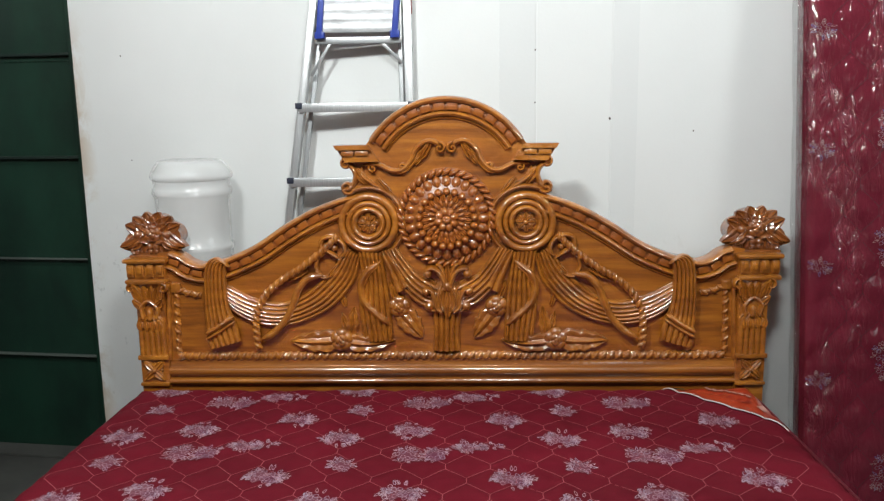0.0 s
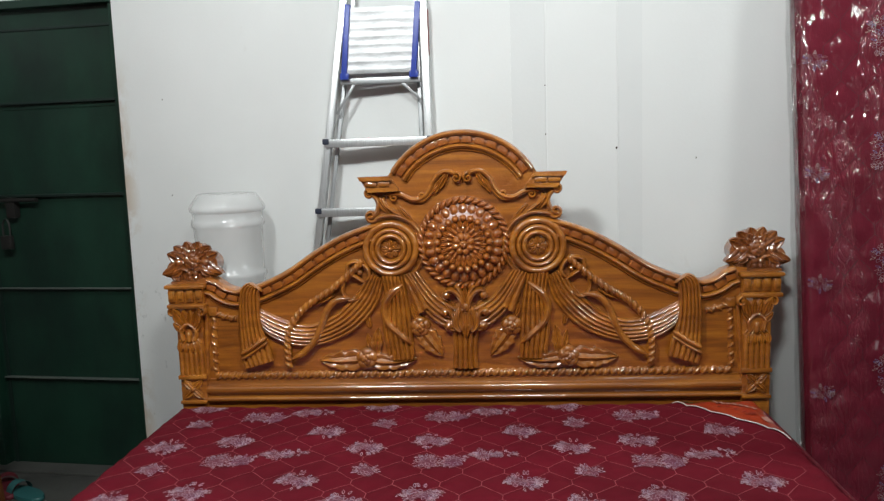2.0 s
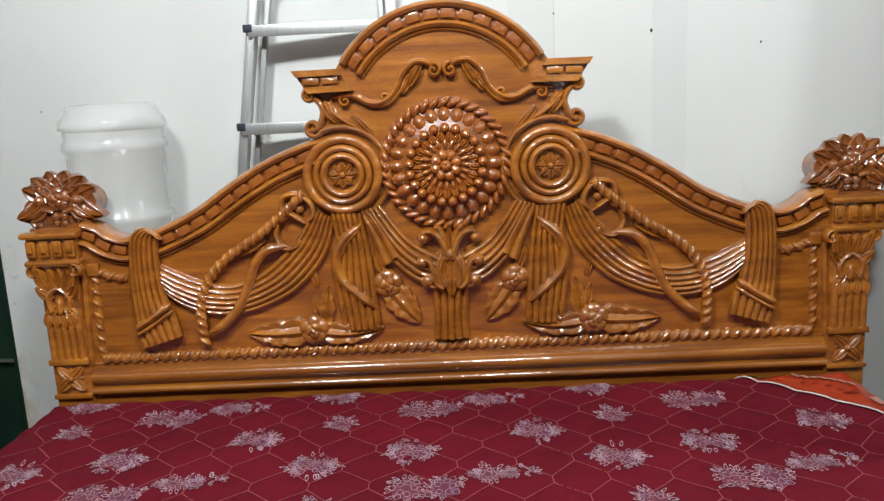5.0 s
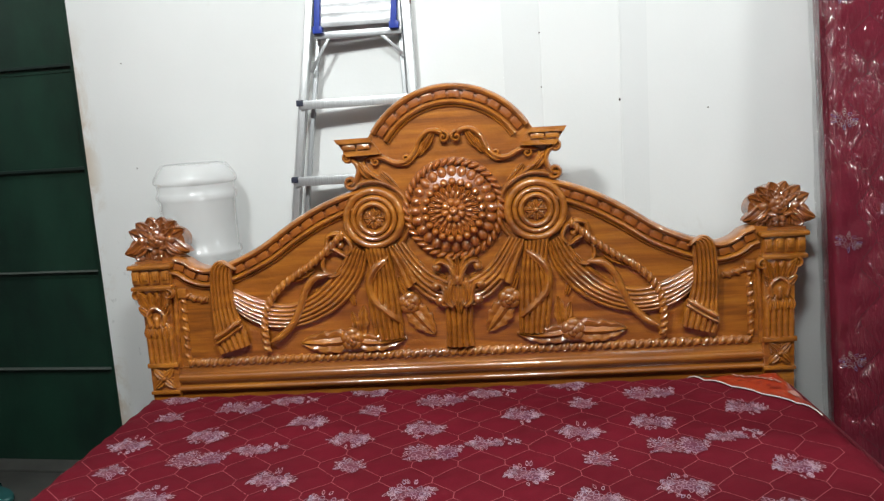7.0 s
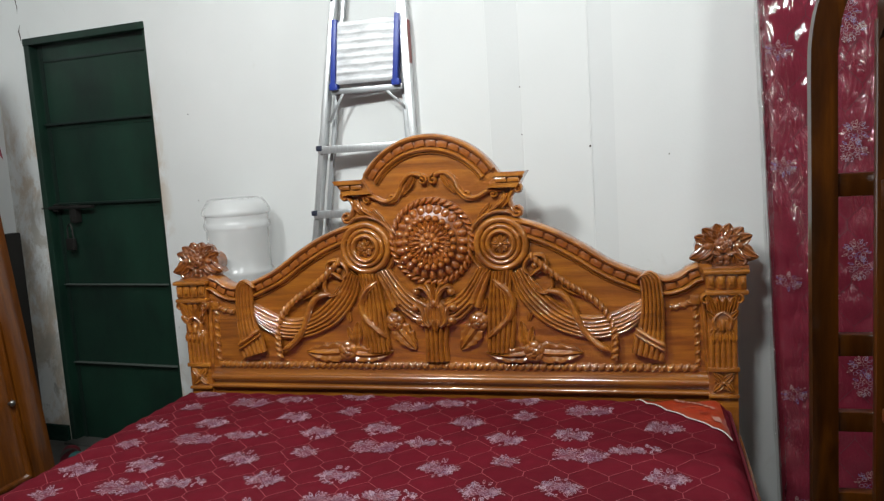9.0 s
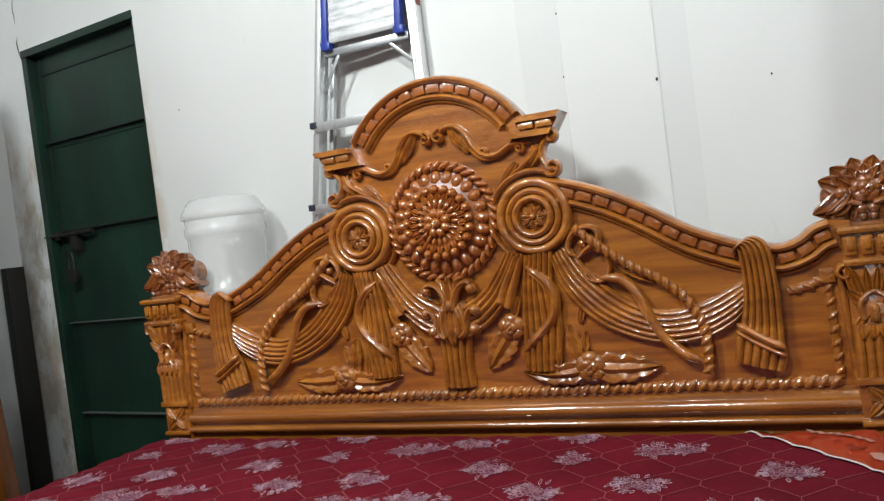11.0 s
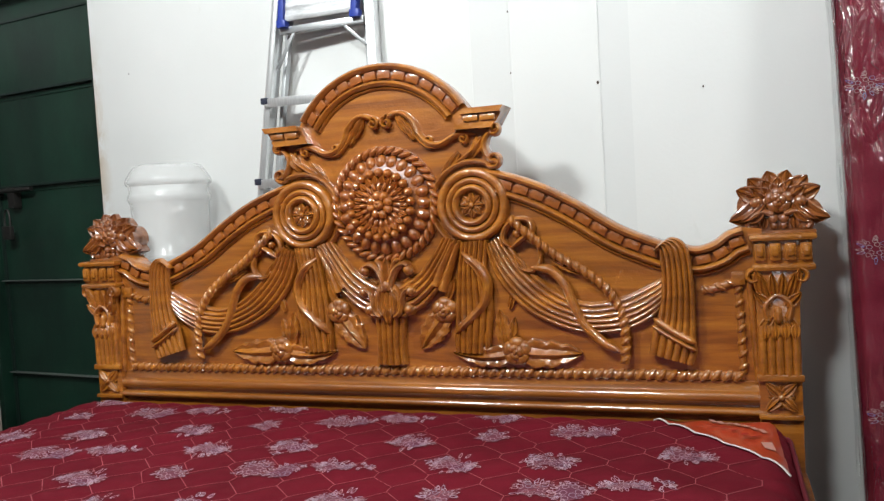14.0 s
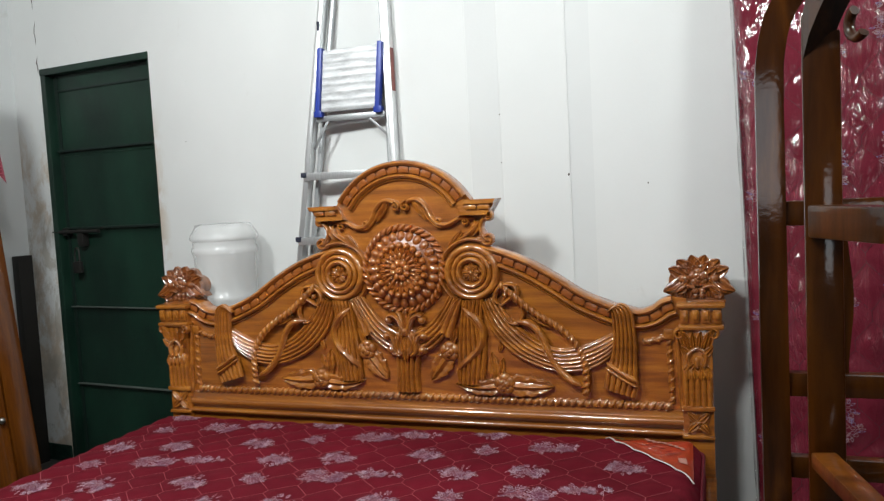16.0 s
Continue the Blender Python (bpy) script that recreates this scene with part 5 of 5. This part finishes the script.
for sd in (-1, 1):
    s = Shape()
    a, b = rail(sd, 0.02), rail(sd, 2.32)
    bar(s, a, b, 0.024, 0.045, 0.003)
    bar(s, a + Vector((-sd * 0.010, -0.024, 0)), b + Vector((-sd * 0.010, -0.024, 0)), 0.006, 0.004)
    part("stile", s, ALU, ladder)
    s = Shape()
    a, b = rail(sd, 0.0) + Vector((-sd * 0.030, 0.030, 0)), rail(sd, 2.2) + Vector((-sd * 0.030, 0.026, 0))
    bar(s, a, b, 0.014, 0.022, 0.002)
    part("rear_leg", s, ALU_GREY, ladder, "grey rear leg")
    part("foot", Shape().box(rail(sd, 0)[0] - 0.016, rail(sd, 0)[0] + 0.016, rail(sd, 0)[1] - 0.028, rail(sd, 0)[1] + 0.028, 0.0, 0.035, 0.004), NAVY, ladder, "navy rubber foot")
for rz in (0.36, 0.61, 0.86, 1.11, 1.363):
    a, b = rail(-1, rz), rail(1, rz)
    s = Shape()
    s.box(a[0] - 0.006, b[0] + 0.006, a[1] - 0.032, a[1] + 0.010, rz - 0.008, rz + 0.004, 0.002)
    s.box(a[0] - 0.006, b[0] + 0.006, a[1] - 0.034, a[1] - 0.029, rz - 0.024, rz + 0.005, 0.002)
    for k in range(4):
        s.box(a[0], b[0], a[1] - 0.026 + 0.009 * k, a[1] - 0.023 + 0.009 * k, rz + 0.004, rz + 0.006)
    tread = part("rung", s, ALU, ladder)
    for q, sg in ((a, -1), (b, 1)):
        part("end_cap", Shape().box(q[0] - 0.012 + sg * 0.006, q[0] + 0.012 + sg * 0.006, q[1] - 0.037, q[1] - 0.016, rz - 0.012, rz + 0.008, 0.003), NAVY, tread, "navy rubber end cap")
pl0, pl1 = rail(-1, 1.60), rail(1, 1.60)
s = Shape()
prof = []
for k in range(25):
    z = 1.60 + 0.235 * k / 24
    prof.append((0.248 + 0.0018 * math.cos(k * math.pi * 2 / 3) + 0.03 * (z - 1.6), z))
s.grid([[(x + 0.10 * (z - 1.6), y, z) for y, z in prof] for x in (pl0[0] + 0.042, pl1[0] - 0.048)])
s.grid([[(x + 0.10 * (z - 1.6), y + 0.014, z) for y, z in prof] for x in (pl0[0] + 0.042, pl1[0] - 0.048)])
platform = part("platform", s, PLATE, ladder, "white ridged aluminium platform, folded up")
for q, sg in ((pl0[0] + 0.036, 1), (pl1[0] - 0.044, -1)):
    s = Shape()
    bar(s, (q, 0.250, 1.585), (q + 0.024, 0.258, 1.845), 0.020, 0.030, 0.004)
    s.box(q - 0.014, q + 0.018, 0.236, 0.268, 1.580, 1.604, 0.004)
    part("blue_side", s, BLUE, platform, "blue plastic side cap")
s = Shape()
bar(s, (pl0[0] + 0.02, 0.266, 1.575), (pl1[0] - 0.02, 0.266, 1.575), 0.022, 0.020, 0.002)
part("hinge_bar", s, ALU_GREY, ladder, "grey hinge bar")
for sg, q in ((-1, rail(-1, 1.46)), (1, rail(1, 1.50))):
    s = Shape()
    bar(s, q + Vector((-sg * 0.022, -0.010, 0)), Vector((q[0] - sg * 0.095, 0.261, 1.572)), 0.010, 0.006, 0.001)
    part("brace", s, ALU_GREY, ladder, "grey folding brace")
s = Shape()
q = rail(1, 1.70)
s.box(q[0] + 0.012, q[0] + 0.0145, q[1] - 0.012, q[1] + 0.014, 1.66, 1.82)
part("sticker", s, STICKER, ladder, "red-brown warning sticker")
s = Shape()
q = rail(-1, 1.93)
s.box(q[0] - 0.006, q[0] + 0.006, q[1] - 0.026, q[1] - 0.0225, 1.915, 1.95, 0.001)
part("latch", s, NAVY, ladder)

# ---------------------------------------------------------------- panelled wooden door leaf leaning on the side wall
leafdoor = thing("cabinet_door", "honey-coloured panelled wooden door with steel knobs, leaning on props", "door panel")
leafdoor.matrix_basis = pose(-1.695, -0.015, 0.0, 0, -6.0, 0)
LH, LW = 1.98, 0.95
s = Shape()
s.box(-0.05, -0.006, -LW, 0.0, 0.0, LH, 0.004)
part("backing", s, TEAK_DOOR, leafdoor)
for y0, y1, z0, z1 in ((-0.115, 0.0, 0.0, LH), (-LW, -LW + 0.11, 0.0, LH), (-LW + 0.11, -0.115, 0.0, 0.10), (-LW + 0.11, -0.115, 0.93, 1.04), (-LW + 0.11, -0.115, LH - 0.1, LH)):
    part("rail", Shape().box(-0.012, 0.012, y0, y1, z0, z1, 0.005), TEAK_DOOR, leafdoor)
for z0, z1 in ((0.12, 0.91), (1.06, LH - 0.12)):
    s = Shape()
    y0, y1 = -LW + 0.12, -0.125
    ringsp = []
    for ins, out in ((0.0, -0.004), (0.005, 0.017), (0.014, 0.015), (0.020, 0.003), (0.032, 0.004), (0.036, 0.004)):
        ringsp.append([(out, y0 + ins, z0 + ins), (out, y1 - ins, z0 + ins), (out, y1 - ins, z1 - ins), (out, y0 + ins, z1 - ins)])
    s.grid(ringsp, True)
    last = ringsp[-1]
    s.add(last, [(0, 1, 2, 3)])
    part("raised_panel", s, TEAK_DOOR, leafdoor, "", False)
for ky, kz in ((-0.16, 0.44), (-0.16, 1.36)):
    s = Shape()
    rod(s, (0.010, ky, kz), (0.030, ky, kz), 0.006)
    k = len(s.v)
    bead(s, 0, 0, 0.014, 0.0, 0.9)
    s.turned(Matrix.Translation((0.026, ky, kz)) @ Matrix.Rotation(radians(90), 4, "Z"), k)
    part("knob", s, STEEL, leafdoor, "small steel knob")
for py in (-0.80, -0.15):
    s = Shape()
    bar(s, leafdoor.matrix_basis.inverted() @ Vector((-2.12, py, 0.012)), (-0.066, py + 0.015, LH - 0.42), 0.032, 0.022, 0.003)
    part("prop", s, TEAK_DOOR, leafdoor, "plain wooden prop behind")
cloth_thing = Shape()
rows = []
for i in range(25):
    y = -0.95 + 0.965 * i / 24
    hang = 0.12 + 0.46 * (i / 24) ** 3 + 0.008 * math.sin(2.1 * i)
    fold = 0.010 * math.sin(1.1 * i)
    rows.append([(-0.060, y, LH - 0.3), (-0.056, y, LH), (-0.02, y, LH + 0.008), (0.016 + fold * 0.3, y, LH + 0.003)]
                + [(0.020 + 0.012 + fold * (k / 6), y + 0.03 * (k / 6) * (i / 24), LH - hang * k / 6) for k in range(1, 7)])
cloth_thing.grid(rows)
draped = tagged(part("checked_cloth", cloth_thing, CHECK), "red and pink checked cloth draped over the wooden door", "cloth")
draped.matrix_basis = leafdoor.matrix_basis @ pose(0.004, -0.006, 0.002)

# ---------------------------------------------------------------- dark wooden frames beside the bed
arched = thing("bed_end_frame", "dark polished wooden bed end with an arched top and slats", "bed frame")
FY = -0.60
half_arch = [(1.142, 0.0), (1.142, 0.6), (1.142, 1.1), (1.142, 1.32), (1.142, 1.43), (1.145, 1.52), (1.163, 1.605), (1.210, 1.678), (1.285, 1.726), (1.39, 1.748)]
line = spline(half_arch + [(1.60, 1.752)] + [(3.20 - x, z) for x, z in half_arch[::-1]], 6)
s = Shape()
la, lb = offset(line, 0.029), offset(line, -0.029)
rows = [[(a[0], FY - 0.022, a[1]), (a[0], FY + 0.022, a[1]), (b[0], FY + 0.022, b[1]), (b[0], FY - 0.022, b[1])] for a, b in zip(la, lb)]
s.grid(rows, True)
part("arched_frame", s, TEAK_DARK, arched)
for z0, z1 in ((1.150, 1.205), (0.764, 0.818), (0.575, 0.625), (0.30, 0.42)):
    part("rail", Shape().box(1.165, 2.035, FY - 0.016, FY + 0.016, z0, z1, 0.004), TEAK_DARK, arched)
for k in range(6):
    x = 1.285 + 0.128 * k
    s = Shape()
    rows = []
    for j in range(11):
        u = j / 10
        z = 0.816 + 0.336 * u
        w = 0.008 + 0.012 * math.sin(math.pi * u) ** 2
        rows.append([(x - w, FY - 0.008, z), (x - w, FY + 0.008, z), (x + w, FY + 0.008, z), (x + w, FY - 0.008, z)])
    s.grid(rows, True)
    part("slat", s, TEAK_DARK, arched)

chair = thing("tall_wooden_frame", "dark polished wooden chair frame with flat rails and an arm", "chair frame")
C0 = Vector((1.215, -0.925, 0.0))
CD = Vector((0.42, -0.90, 0.0)).normalized()
CN = Vector((-CD.y, CD.x, 0))
for u in (0.0, 0.55):
    s = Shape()
    foot = C0 + CD * u + Vector((-0.002, 0.030, 0.0))
    bar(s, foot, foot + Vector((0, 0, 1.52)), 0.064, 0.040, 0.004, (0.08, 1, 0))
    part("post", s, TEAK_DARK, chair)
# arched top member between the posts
s = Shape()
rows = []
for k in range(25):
    u = -0.03 + 0.61 * k / 24
    low_z = 1.465 + 0.20 * math.sin(math.pi * min(1, max(0, k / 24))) ** 0.7
    ring = []
    for dz, dn in ((0.0, -0.025), (0.0, 0.025), (0.08, 0.025), (0.08, -0.025)):
        q = C0 + CD * u + CN * dn
        ring.append((q.x, q.y, low_z + dz))
    rows.append(ring)
s.grid(rows, True)
s.add(rows[0], [(0, 1, 2, 3)])
s.add(rows[-1], [(3, 2, 1, 0)])
part("arched_top", s, TEAK_DARK, chair)
for z0, z1 in ((1.145, 1.205), (0.30, 0.38)):
    s = Shape()
    bar(s, C0 - CD * 0.02 + Vector((0, 0, (z0 + z1) / 2)), C0 + CD * 0.55 + Vector((0, 0, (z0 + z1) / 2)), z1 - z0, 0.050, 0.004, CN)
    part("rail", s, TEAK_DARK, chair)
s = Shape()
bar(s, (1.20, -0.95, 0.735), (1.262, -1.26, 0.735), 0.045, 0.03, 0.006, (0, 0, 1))
part("arm", s, TEAK_DOOR, chair, "honey-brown wooden arm")
s = Shape()
rows = []
for a in np.linspace(radians(110), radians(310), 14):
    ring = []
    for b in np.linspace(0, math.tau, 8, endpoint=False):
        r = 0.024 + 0.009 * math.cos(b)
        q = C0 + CD * (0.098 + r * math.cos(a)) + CN * (0.009 * math.sin(b))
        ring.append((q.x, q.y, 1.512 + r * math.sin(a)))
    rows.append(ring)
s.grid(rows, True)
s.add(rows[0], [tuple(range(8))])
s.add(rows[-1], [tuple(range(7, -1, -1))])
part("scroll_bracket", s, TEAK_DARK, chair)

# slippers left on the floor by the door
for sx, sy, turn, mat, words in ((-1.795, 0.25, 60, BLUE_GREEN, "teal rubber slipper on the floor by the door"), (-1.90, 0.30, 35, PIPING, "maroon rubber slipper on the floor by the door")):
    shoe = thing("slipper", words, "slipper", "slippers by the door")
    s = Shape()
    rim = []
    for k in range(24):
        t = 2 * math.pi * k / 24
        rim.append((0.042 * math.cos(t) * (1 - 0.16 * math.sin(t)), 0.115 * math.sin(t)))
    s.grid([[(x * f, y * f, z) for x, y in rim] for f, z in ((0.05, 0.0), (0.96, 0.0), (1.0, 0.006), (1.0, 0.014), (0.96, 0.019), (0.05, 0.020))], True)
    part("sole", s, mat, shoe)
    s = Shape()
    s.grid([[(0.043 * math.cos(t), 0.02 + w, 0.014 + 0.042 * math.sin(t)) for t in np.linspace(0, math.pi, 12)] for w in (0.0, 0.02, 0.045)])
    part("strap", s, mat, shoe)
    shoe.matrix_basis = pose(sx, sy, 0.0, 0, 0, turn)
